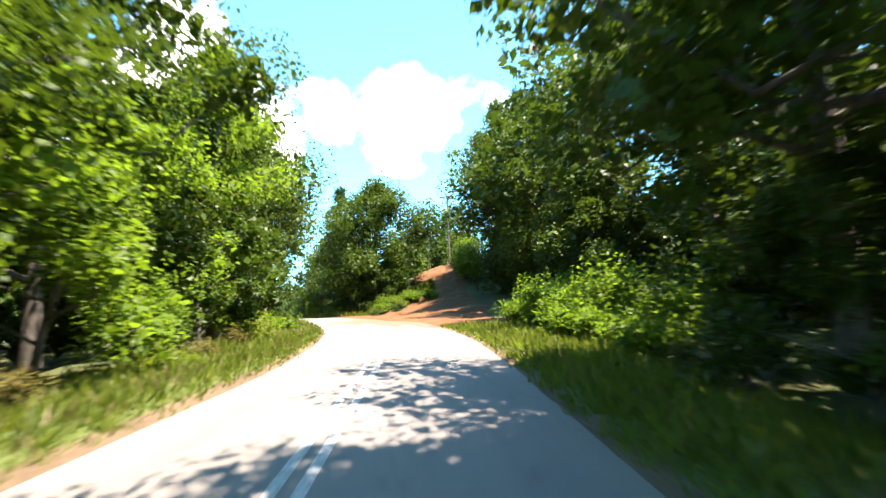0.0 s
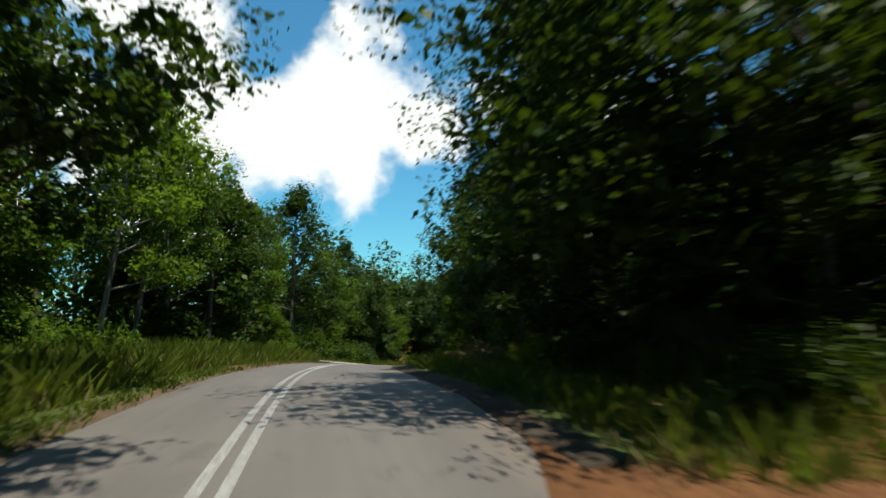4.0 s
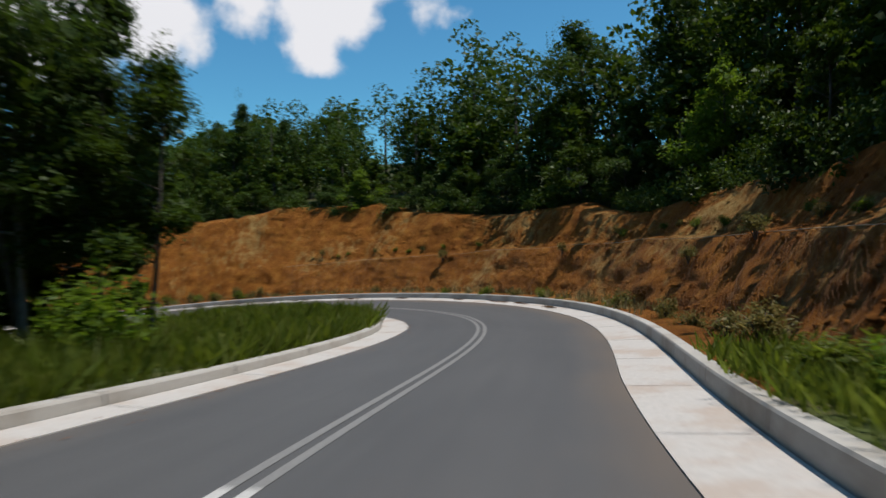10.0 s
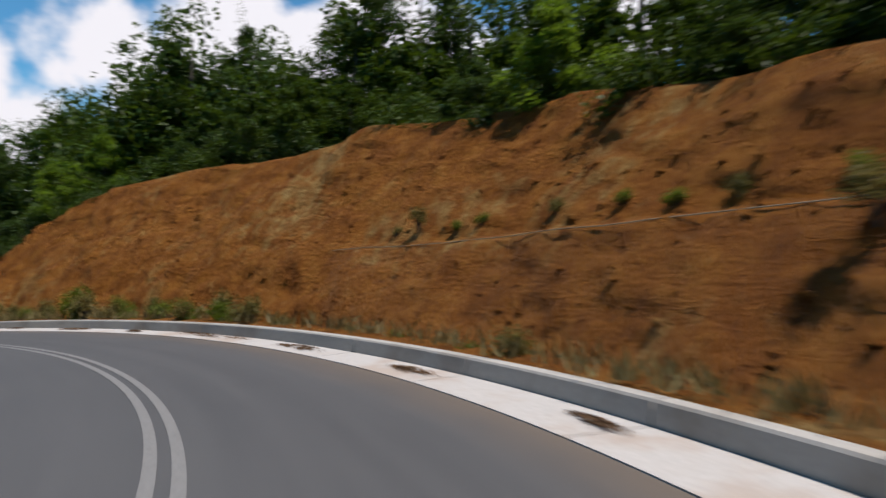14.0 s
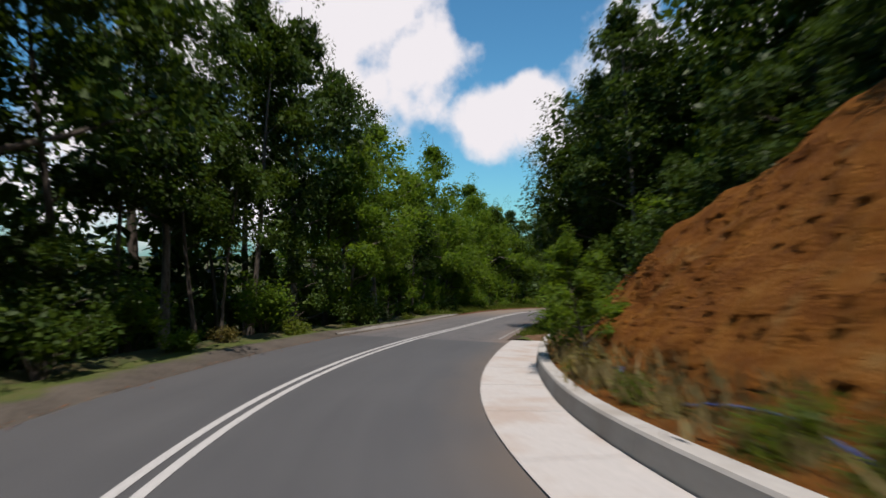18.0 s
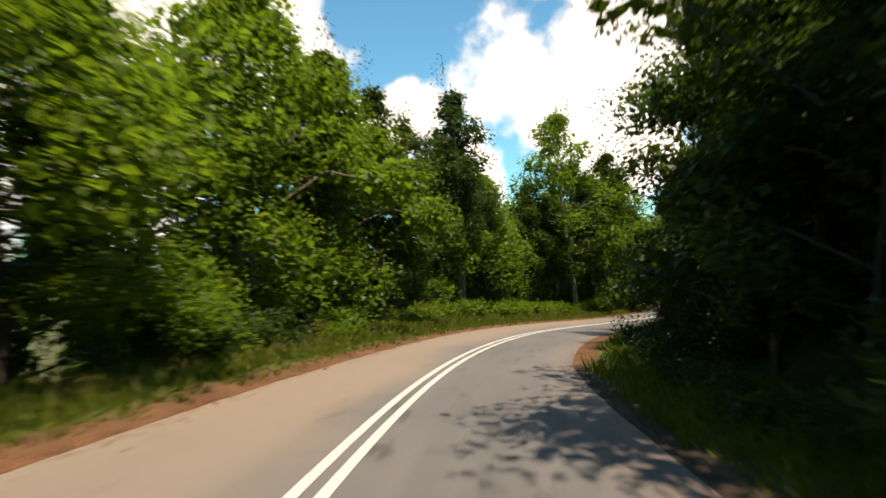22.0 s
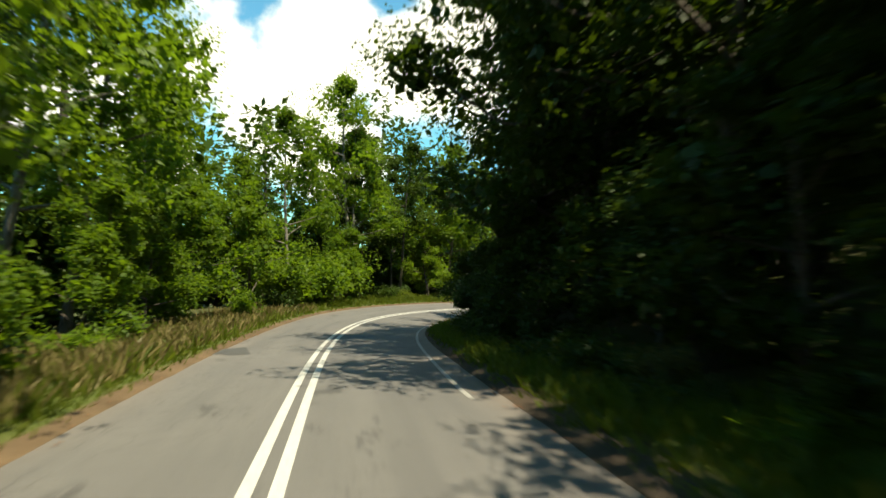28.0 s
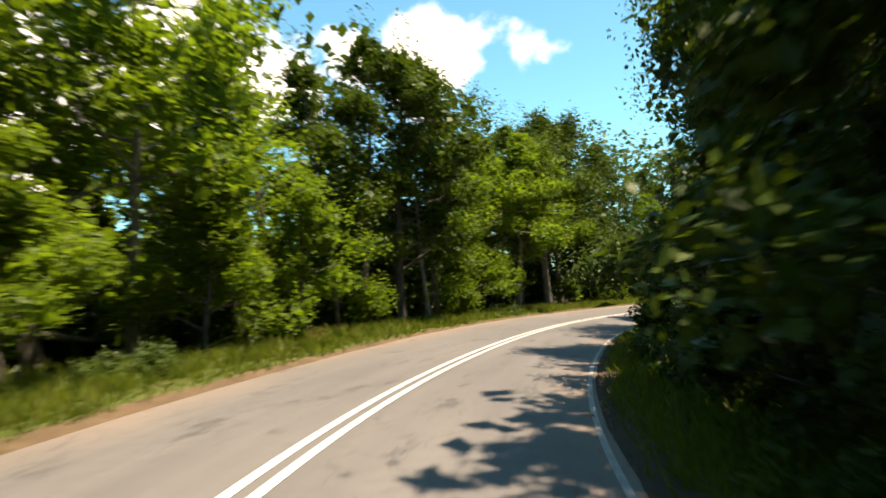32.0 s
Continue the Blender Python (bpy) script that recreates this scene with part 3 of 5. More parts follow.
def ground_sheet():
    x, y = np.meshgrid(GX, GY, indexing="ij")
    s, u = locate(x, y)
    p = LINE(np.clip(s, -20, S_END))
    z = p[:, 2] + p[:, 3] * np.clip(u, -5, 5) + profile(s, u)
    off = np.abs(u)
    z += fbm(x.ravel(), y.ravel(), 7.0, 3) * 0.9 * smooth(off, 5, 14) + fbm(x.ravel(), y.ravel(), 30.0, 11) * 5 * smooth(off, 14, 60)
    z -= 0.45 * (1 - smooth(np.where(u > 0, off - RIGHT_EDGE(s), off + LEFT_EDGE(s)), 1.0, 2.2))
    z -= 0.6 * smooth(BANK_H(s), 0.4, 1.5) * (u > 4) * (1 - smooth(u - BANK_FOOT(s) - BANK_H(s) / 1.25, 0.5, 3.0))
    z = z.reshape(x.shape)
    far = smooth(off, 9, 24).reshape(x.shape)
    for _ in range(30):
        b = z.copy()
        b[1:-1, 1:-1] = (z[:-2, 1:-1] + z[2:, 1:-1] + z[1:-1, :-2] + z[1:-1, 2:]) / 4
        z = z + (b - z) * far
    return x, y, z


GROUND_X, GROUND_Y, GROUND_Z = ground_sheet()


def ground_z(x, y):
    """The height of the ground sheet at places."""
    x, y = np.asarray(x, float), np.asarray(y, float)
    i = np.clip(np.searchsorted(GX, x) - 1, 0, len(GX) - 2)
    j = np.clip(np.searchsorted(GY, y) - 1, 0, len(GY) - 2)
    tx, ty = (x - GX[i]) / (GX[i + 1] - GX[i]), (y - GY[j]) / (GY[j + 1] - GY[j])
    z = GROUND_Z
    return (z[i, j] * (1 - tx) + z[i + 1, j] * tx) * (1 - ty) + (z[i, j + 1] * (1 - tx) + z[i + 1, j + 1] * tx) * ty


ground = new("ground", mesh_of("ground", np.stack([GROUND_X.ravel(), GROUND_Y.ravel(), GROUND_Z.ravel()], 1), grid_faces(len(GX), len(GY)), FOREST_FLOOR, True))
tagged(ground, "mossy brown forest floor with thin grass and leaf litter", "ground", kind="structure")


def surface_z(x, y):
    """The ground, or the earth shelf behind the kerb where that lies higher."""
    g = np.atleast_1d(ground_z(x, y)).astype(float)
    s, u = locate(x, y)
    p = LINE(np.clip(s, -20, S_END))
    shelf = (s > 85) & (s < 187) & (u > KERB_R(s) + 0.25) & (u < KERB_R(s) + 1.7)
    return np.where(shelf, np.maximum(g, p[:, 2] + p[:, 3] * np.clip(u, -5, 5) + 0.32), g)


# ---------------------------------------------------------------- road
def span(a, b, step=0.5):
    return np.linspace(a, b, int(round((b - a) / step)) + 1)


def ragged(edge, seed, size):
    return lambda s: edge(s) + size * 2 * fbm(np.asarray(s, float), np.zeros(len(s)), 1.7, seed, 4)


ROAD_LEFT, ROAD_RIGHT = ragged(LEFT_EDGE, 21, 0.16), ragged(RIGHT_EDGE, 31, 0.10)
EDGE_LINE = table([(190, 2.68), (200, 2.57), (210, 2.86), (225, 2.35), (282, 2.04), (290, 2.25), (300, 2.59), (310, 2.69), (325, 2.72)])
strip("road", span(-19, 84), ROAD_LEFT, ROAD_RIGHT, OLD_ASPHALT, cols=10, label="worn pale grey asphalt road stained with red dirt", category="road")
strip("road", span(84, 187), LEFT_EDGE, RIGHT_EDGE, NEW_ASPHALT, cols=10, label="smooth dark grey newer asphalt road", category="road")
strip("road", span(187, S_END - 1), ROAD_LEFT, ROAD_RIGHT, GREY_ASPHALT, cols=10, label="old grey asphalt road with tar blotches", category="road")


def centre_line(a, b, u, mat):
    return strip("road_marking", span(a, b, 0.4), u - 0.052, u + 0.052, mat, 0.006, 2, label="solid white painted centre line, slightly worn", category="road marking")


for u in (-0.105, 0.105):
    centre_line(-19, 23.5, u, WORN_PAINT)
    centre_line(36, 62, u, WORN_PAINT)
    centre_line(62, 106, u, PAINT)
    centre_line(106, 166, u, DULL_PAINT)
    centre_line(166, S_END - 1, u, PAINT)
for a, b in ((188.5, 207), (281, S_END - 1)):
    strip("road_marking", span(a, b, 0.4), lambda s: EDGE_LINE(s) - 0.035, lambda s: EDGE_LINE(s) + 0.035, WORN_PAINT, 0.006, label="thin worn white edge line", category="road marking")


KERB_R = table([(80, 3.89), (86, 3.94), (92, 4.06), (98, 4.16), (104, 4.14), (112, 4.19), (120, 4.22), (128, 4.39), (136, 4.46), (144, 4.19), (152, 3.96), (160, 4.08), (168, 4.06), (176, 4.24), (184, 4.27), (190, 4.42)])
KERB_L = table([(80, -3.85), (93, -3.65), (106, -3.38), (120, -3.22), (130, -3.40), (145, -3.85), (172, -4.28)])


def shoulder(name, a, b, edge, side, wide, mat, label, seed, lift=0.02):
    """A verge that meets the asphalt and sinks into the ground further out."""
    s = span(a, b, 0.5)
    w = np.linspace(0, 1, 7)
    e = edge(s)[:, None]
    ss = np.repeat(s[:, None], 7, 1)
    u = e + side * (w * (wide + 0.5 * fbm(ss, ss * 0 + seed, 3.0, seed)) - 0.25)
    h = lift + 0.10 * np.sin(w * np.pi) * (0.6 + fbm(ss, u, 1.1, seed + 5)) - 0.03 * (w == 0)
    p = road_point(ss, u, h).reshape(-1, 3)
    g = ground_z(p[:, 0], p[:, 1]) + 0.06
    t = np.repeat(w[None], len(s), 0).ravel()
    p[:, 2] = np.where(t > 0.45, p[:, 2] * (1 - smooth(t, 0.4, 0.85)) + g * smooth(t, 0.4, 0.85), p[:, 2])
    p[:, 2] -= 0.25 * (t > 0.95)
    f = grid_faces(len(s), 7)
    ob = new(name, mesh_of(name, p, f if side > 0 else f[:, ::-1], mat, True, np.stack([((u - e) * side).ravel(), ss.ravel()], 1)))
    return tagged(ob, label, "verge", kind="structure")


shoulder("verge", -19, 84.5, LEFT_EDGE, -1, 2.6, VERGE_TURF, "thin grass, dust and leaf litter on the road verge", 41)
shoulder("verge", 84.5, 172, lambda s: KERB_L(s) - 0.48, -1, 2.6, VERGE_SOIL, "green verge behind the concrete kerb", 42, 0.10)
shoulder("verge", 172, 208, LEFT_EDGE, -1, 2.6, VERGE_GRAVEL, "brown gravel and leaf litter on the verge", 43)
shoulder("verge", 207.6, 264, LEFT_EDGE, -1, 2.6, VERGE_RED, "red-brown leaf litter and thin grass on the verge", 49)
shoulder("verge", 263.6, S_END - 1, LEFT_EDGE, -1, 2.6, VERGE_TURF, "grassy verge with leaf litter at the asphalt", 50)
shoulder("verge", -19, 22, RIGHT_EDGE, 1, 2.6, VERGE_TURF, "leaf litter and thin grass on the road verge", 44)
shoulder("dirt_verge", 21.5, 47.5, RIGHT_EDGE, 1, 4.2, RED_SOIL, "trampled brown earth beside the asphalt", 48)
shoulder("verge", 47, 85, RIGHT_EDGE, 1, 2.6, VERGE_BROWN, "dusty verge with leaf litter", 45)
shoulder("verge", 84.5, 109, lambda s: KERB_R(s) + 0.42, 1, 2.4, VERGE_SOIL, "weedy shelf behind the concrete kerb", 47, 0.29)
shoulder("verge", 108.6, 188, lambda s: KERB_R(s) + 0.42, 1, 2.4, CUT_EARTH, "loose red earth behind the concrete kerb", 47, 0.27)
shoulder("verge", 188.2, 222.4, RIGHT_EDGE, 1, 2.2, VERGE_BROWN, "dark verge of leaf litter and earth", 46)
shoulder("verge", 222, 276, RIGHT_EDGE, 1, 2.2, VERGE_RED, "red-brown leaf litter along the asphalt", 51)
shoulder("verge", 275.6, S_END - 1, RIGHT_EDGE, 1, 2.2, VERGE_BROWN, "dark verge of earth and leaf litter", 52)


def edge_litter(a, b, edge, side, wide, mat, seed, label, over=0.7, rise=1.0, base=0.05):
    """Loose earth and leaves swept against the asphalt's edge, thinning out over it."""
    s = span(a, b, 0.4)
    n = fbm(s, s * 0 + seed, 2.3, seed, 5)
    ends = smooth(s, a, a + 4) * (1 - smooth(s, b - 7, b))
    lo = lambda q: edge(q) - side * (base * np.interp(q, s, ends) + over * np.maximum(np.interp(q, s, n), -base / over * 0.8))
    hi = lambda q: edge(q) + side * (wide + 0.6 * np.interp(q, s, n))
    w = np.linspace(0, 1, 5)
    u = lo(s)[:, None] + (hi(s) - lo(s))[:, None] * w
    ss = np.repeat(s[:, None], 5, 1)
    h = 0.012 + 0.010 * rise + rise * (0.06 * np.sin(w * np.pi)[None] * (0.7 + fbm(ss, u, 0.5, seed + 3, 3)) + 0.05 * w[None])
    h[:, -1] -= 0.12
    h[:, 0] = 0.004
    p = road_point(ss, u, h).reshape(-1, 3)
    f = grid_faces(len(s), 5)
    return tagged(new("verge_litter", mesh_of("verge_litter", p, f if side > 0 else f[:, ::-1], mat, True)), label, "leaf litter", kind="structure")


edge_litter(71, 97, LEFT_EDGE, -1, -0.1, RED_NEEDLES, 79, "red-brown leaf litter over the asphalt's edge", 1.6, 0.1, 0.16)
edge_litter(60, 85, LEFT_EDGE, -1, 0.5, RED_LITTER, 72, "red earth washed along the asphalt's edge")


edge_litter(28, 50, RIGHT_EDGE, 1, 0.4, RED_SOIL, 84, "red earth carried from the track onto the asphalt", 0.25, 0.12, 1.05)
edge_litter(186.5, 207, LEFT_EDGE, -1, 0.22, GRAVEL, 85, "pale gravel ridge along the asphalt's edge", 0.12, 0.9, 0.06)


def dirt_track():
    """The red earth entrance that fans out on the road and climbs away between the trees."""
    t, n = np.linspace(0, 1, 110), 34
    s = np.interp(t, [0, 0.2, 0.5, 0.75, 1.0], [30, 38, 46, 58, 72])
    u = np.interp(t, [0, 0.2, 0.5, 0.75, 1.0], [2.5, 6.4, 10.8, 16.0, 17.5])
    c = road_point(s, u)[:, :2]
    for _ in range(30):
        c[1:-1] = (c[:-2] + 2 * c[1:-1] + c[2:]) / 4
    d = unit(np.gradient(c, axis=0))
    half = np.interp(t, [0, 0.2, 0.4, 1.0], [5.0, 4.6, 3.0, 2.1]) + 0.8 * fbm(t * 40, t * 0, 5.0, 53)
    w = np.linspace(-1, 1, n)
    x = c[:, 0, None] + d[:, 1, None] * half[:, None] * w
    y = c[:, 1, None] - d[:, 0, None] * half[:, None] * w
    qs, qu = locate(x, y)
    flat = road_point(qs, qu, 0.008)[:, 2]
    x, y, ww = x.ravel(), y.ravel(), np.repeat(w[None], len(t), 0).ravel()
    rut = -0.10 * (np.exp(-((np.abs(ww) - 0.4) / 0.12) ** 2))
    g = ground_z(x, y) + 0.16 + 0.30 * fbm(x, y, 1.5, 51) + 0.14 * fbm(x, y, 0.4, 52) + rut
    off = qu - RIGHT_EDGE(qs)
    k = smooth(off, 0.3, 2.4)
    z = flat * (1 - k) + np.maximum(g, flat - 0.2) * k
    z = np.where(off < 0.0, flat + 0.03 * fbm(x, y, 1.0, 54) - 0.035 * (1 - smooth(off, -1.2, 0.2)), z)
    rim = smooth(np.abs(ww), 0.50, 0.99)
    z = z * (1 - rim) + np.where(off < 0.6, flat - 0.03, np.minimum(ground_z(x, y) - 0.12, z)) * rim
    ob = new("dirt_track", mesh_of("dirt_track", np.stack([x, y, z], 1), grid_faces(len(t), n), RED_SOIL, True))
    return tagged(ob, "rutted red earth track climbing from the road", "track", kind="structure")


dirt_track()


# ---------------------------------------------------------------- concrete gutters and kerbs
def profile_run(s, us, hs, mat, name):
    """A solid run along the road with a constant profile."""
    k = len(us)
    ss = np.repeat(np.asarray(s, float)[:, None], k, 1)
    u = np.stack([f(np.asarray(s, float)) if callable(f) else np.full(len(s), f) for f in us], 1)
    h = np.repeat(np.array(hs, float)[None], len(s), 0)
    p = road_point(ss, u, h).reshape(-1, 3)
    f = grid_faces(len(s), k)
    i = np.arange(len(s) - 1) * k
    close = np.stack([i + k - 1, i, i + k, i + 2 * k - 1], 1)
    caps = [list(range(k))[::-1], [(len(s) - 1) * k + j for j in range(k)]]
    me = bpy.data.meshes.new(name)
    me.from_pydata(p.tolist(), [], f.tolist() + close.tolist() + caps)
    me.materials.append(mat)
    return me


def gutter_and_kerb(a, b, edge, line, side, tall, pan_label):
    pan = new("gutter", None)
    tagged(pan, pan_label, "gutter", kind="structure")
    kerb = new("kerb", None)
    tagged(kerb, "low grey concrete kerb wall cast in lengths", "kerb", kind="structure")
    n = int(round((b - a) / 3.0))
    for k in range(n):
        s = np.linspace(a + (b - a) * k / n + 0.012, a + (b - a) * (k + 1) / n - 0.012, 7)
        part("slab", profile_run(s, [lambda q: edge(q) + side * 0.01, lambda q: line(q), lambda q: line(q), lambda q: edge(q) + side * 0.01][:: side], [0.012, 0.03, -0.25, -0.25][:: side], PAN, "slab"), pan)
        us = [lambda q: line(q) + side * 0.005, lambda q: line(q) + side * 0.03, lambda q: line(q) + side * 0.05, lambda q: line(q) + side * 0.26, lambda q: line(q) + side * 0.28, lambda q: line(q) + side * 0.28]
        hs = [-0.2, tall - 0.03, tall, tall, tall - 0.03, -0.3]
        part("kerb_length", profile_run(s, us[::side], hs[::side], KERB, "kerb_length"), kerb)


gutter_and_kerb(84.5, 188.4, RIGHT_EDGE, KERB_R, 1, 0.30, "pale concrete gutter slab with dirt and leaf litter")
gutter_and_kerb(85.0, 171.5, LEFT_EDGE, KERB_L, -1, 0.20, "pale concrete gutter beside the asphalt")


def gutter_litter(a, b, seed):
    """Red-brown needles and dust lying in a thin ragged streak against the kerb."""
    s = span(a, b, 0.15)
    n = fbm(s, s * 0, 0.9, seed, 6)
    w = np.linspace(0, 1, 4)
    wide = np.maximum(0.05 + 0.36 * n, 0.01)
    u = (KERB_R(s) - 0.01)[:, None] - wide[:, None] * w
    ss = np.repeat(s[:, None], 4, 1)
    h = 0.036 + 0.02 * (1 - w)[None] + 0.0 * ss - 0.012 * (w[None] > 0.9)
    p = road_point(ss, u, h).reshape(-1, 3)
    return tagged(new("gutter_litter", mesh_of("gutter_litter", p, grid_faces(len(s), 4)[:, ::-1], RED_NEEDLES, True)), "red-brown leaf litter drifted against the kerb", "leaf litter", kind="structure")


gutter_litter(85, 104, 78)


# ---------------------------------------------------------------- cut bank
def bank_top_height(s):
    return np.maximum(BANK_H(s) + 1.0 * fbm(s, s * 0, 4.0, 61), 0.05)


def bank_face(s, h):
    """Offset and height of the weathered face of the cut bank, at a nominal height."""
    s, h = np.broadcast_arrays(np.asarray(s, float), np.asarray(h, float))
    H = bank_top_height(s)
    bench = 2.35 + 0.25 * np.sin(s / 9.0)
    ledge = 0.42 * smooth(h, bench - 0.06, bench + 0.06) * smooth(s, 108, 118) * (1 - smooth(s, 143, 150))
    rough = 0.75 * fbm(s, h * 1.4, 3.0, 62, 5) + 0.50 * fbm(s, h * 0.35, 0.9, 63, 4) + 0.34 * fbm(s, h * 1.5, 0.7, 64, 3)
    fade = smooth(h / H, 0.0, 0.12)
    u = BANK_FOOT(s) + 0.1 + h / 1.30 + ledge + rough * fade * smooth(H, 0.3, 2.5)
    return u, h + 0.25 * fbm(s, h, 2.2, 65, 4) * fade


def bank_point(s, h, out=0.0):
    """A place on the face of the cut bank, or a little off it."""
    u, z = bank_face(s, h)
    return road_point(s, u - out, z + 0.1)


def earth_bank():
    s, m = span(56, 196, 0.22), 56
    v = np.linspace(0, 1, m)
    ss = np.repeat(s[:, None], m, 1)
    H = bank_top_height(s)[:, None]
    u, h = bank_face(ss, H * v)
    over = v > 0.965
    h = np.where(over[None], H + 0.05 - 0.3 * (v[None] > 0.99), h)
    u = np.where(over[None], u + 1.8 * (v[None] - 0.965) / 0.035, u)
    p = road_point(ss, u, h + 0.1 - 0.5 * (v[None] == 0)).reshape(-1, 3)
    ob = new("earth_bank", mesh_of("earth_bank", p, grid_faces(len(s), m), CUT_EARTH, True))
    return tagged(ob, "steep cut bank of bare red and ochre earth", "bank", kind="structure")


earth_bank()


# ---------------------------------------------------------------- plants
def leaves(g, pts, length, wide, droop=0.35, out=None):
    """A folded leaf spray at each point: four corners each."""
    n = len(pts)
    d = unit(g.normal(size=(n, 3)) * [1, 1, 0.55] + (0 if out is None else out * 0.8) - [0, 0, droop])
    side = unit(np.cross(d, unit(g.normal(size=(n, 3)) * 0.6 + [0, 0, 1.0])))
    fold = unit(np.cross(side, d))
    L = (length * (0.6 + 0.8 * g.random(n)))[:, None]
    W = L * wide
    a, c = pts - d * L * 0.5, pts + d * L * 0.5
    b, e = pts + side * W * 0.5 + fold * W * 0.18, pts - side * W * 0.5 + fold * W * 0.18
    v = np.stack([a, b, c, e], 1).reshape(-1, 3)
    return v, np.arange(4 * n).reshape(-1, 4)


def tube(points, radii, sides=6):
    """A tapered limb through points."""
    points, radii = np.asarray(points, float), np.asarray(radii, float)
    t = unit(np.gradient(points, axis=0))
    ref = np.array([0.3, 1.0, 0.1]) if abs(t[0, 2]) > 0.7 else np.array([0.0, 0.0, 1.0])
    x = unit(np.cross(t, ref))
    y = np.cross(t, x)
    a = np.arange(sides) / sides * 2 * np.pi
    ring = points[:, None] + radii[:, None, None] * (np.cos(a)[None, :, None] * x[:, None] + np.sin(a)[None, :, None] * y[:, None])
    i, j = np.meshgrid(np.arange(len(points) - 1), np.arange(sides), indexing="ij")
    k = (j + 1) % sides
    f = np.stack([i * sides + j, i * sides + k, (i + 1) * sides + k, (i + 1) * sides + j], -1).reshape(-1, 4)
    return ring.reshape(-1, 3), f


def clump_points(g, centre, size, n):
    """Places near the skin of an uneven clump."""
    d = unit(g.normal(size=(n, 3)))
    lump = 0.95 + 0.25 * np.sin(d[:, 0] * 5 + centre[0]) * np.sin(d[:, 1] * 4 + centre[1] * 2)
    r = (0.35 + 0.65 * g.random(n) ** 0.5) * lump
    return centre + d * r[:, None] * size, d


def make_tree(seed, tall, spread, first, clumps, count, leaf, mat, bark, trunk_r, lean=0.0, slim=1.0, stems=1, label="", name="tree", category="tree", limbs=False):
    """A broadleaf tree: forked trunk with limbs, and a crown of leaf sprays gathered in uneven clumps."""
    g = np.random.default_rng(seed)
    wood, pts, outs, inner = [], [], [], []
    for stem in range(stems):
        base = np.array([0.0, 0.0, 0.0]) if stems == 1 else np.array([*(g.normal(size=2) * 0.45), 0.0])
        tip = np.array([lean * tall + g.normal() * 0.5, g.normal() * 0.5, tall * (0.86 if stem == 0 else 0.72)]) + base * 2
        z = np.linspace(0, 1, 8)
        line = base + (tip - base) * z[:, None] + np.stack([np.sin(z * 4 + seed), np.cos(z * 3.1 + seed), z * 0], 1) * 0.05 * tall * 0.5 * z[:, None]
        line[0, 2] -= 0.5
        radii = trunk_r * (1 - 0.86 * z) * (1.0 if stem == 0 else 0.7)
        radii[0] *= 1.35
        wood.append(tube(line, radii, 8))
        for k in range(max(3, clumps // stems)):
            f = first + (1 - first) * (k + g.random()) / max(3, clumps // stems)
            root = np.array([np.interp(f * 0.92, z, line[:, c]) for c in range(3)])
            ang = k * 2.4 + g.random() * 1.2 + seed
            bow = math.sin(min(1.0, (f - first) / (1 - first) * 0.85 + 0.22) * math.pi) ** 0.7
            reach = spread * (0.38 + 0.78 * g.random()) * bow * slim
            end = root + np.array([math.cos(ang) * reach, math.sin(ang) * reach, (0.12 + 0.25 * g.random()) * reach + 0.35])
            mid = (root + end) / 2 + g.normal(size=3) * 0.12 * reach
            r0 = max(0.018, np.interp(f, z, radii) * 0.55)
            wood.append(tube([root, mid, end], [r0, r0 * 0.6, r0 * 0.2], 5))
            size = np.array([1, 1, 0.72]) * spread * (0.24 + 0.17 * g.random()) * (0.75 + 0.4 * bow)
            n = int(2.1 * count / max(1, clumps) * (0.6 + 0.8 * g.random()))
            p, d = clump_points(g, end, size, n)
            pts.append(p)
            outs.append(d)
            inner.append(clump_points(g, (end * 0.8 + mid * 0.2), size * 0.80, int(n * 0.36))[0])
            if g.random() < 0.6:
                p, d = clump_points(g, mid, size * 0.6, n // 3)
                pts.append(p)
                outs.append(d)
        for f in (0.72, 0.82, 0.91, 0.99):
            # foliage along the leader joins the top to the crown
            at = np.array([np.interp(f, z, line[:, c]) for c in range(3)]) + g.normal(size=3) * 0.12 * spread
            p, d = clump_points(g, at, np.array([1, 1, 1.7]) * spread * (0.36 - 0.2 * f) * (0.8 + 0.4 * g.random()), int(1.9 * count / clumps * (1.25 - f)))
            pts.append(p)
            outs.append(d)
    pts, outs = np.concatenate(pts), np.concatenate(outs)
    inner = np.concatenate(inner)
    v, f = join_meshes([leaves(g, pts, leaf * 0.48, 0.58, 0.3, outs), leaves(g, inner, leaf * 1.05, 0.74, 0.2)])
    tree = new(name, None)
    tagged(tree, label, category)
    if limbs:
        for k, (wv, wf) in enumerate(wood):
            part("limb" if k else "trunk", mesh_of("limb", wv, wf, bark, True), tree)
    else:
        wv, wf = join_meshes(wood)
        part("trunk", mesh_of("trunk", wv, wf, bark, True), tree)
    part("crown", mesh_of("crown", v, f, mat), tree)
    return tree


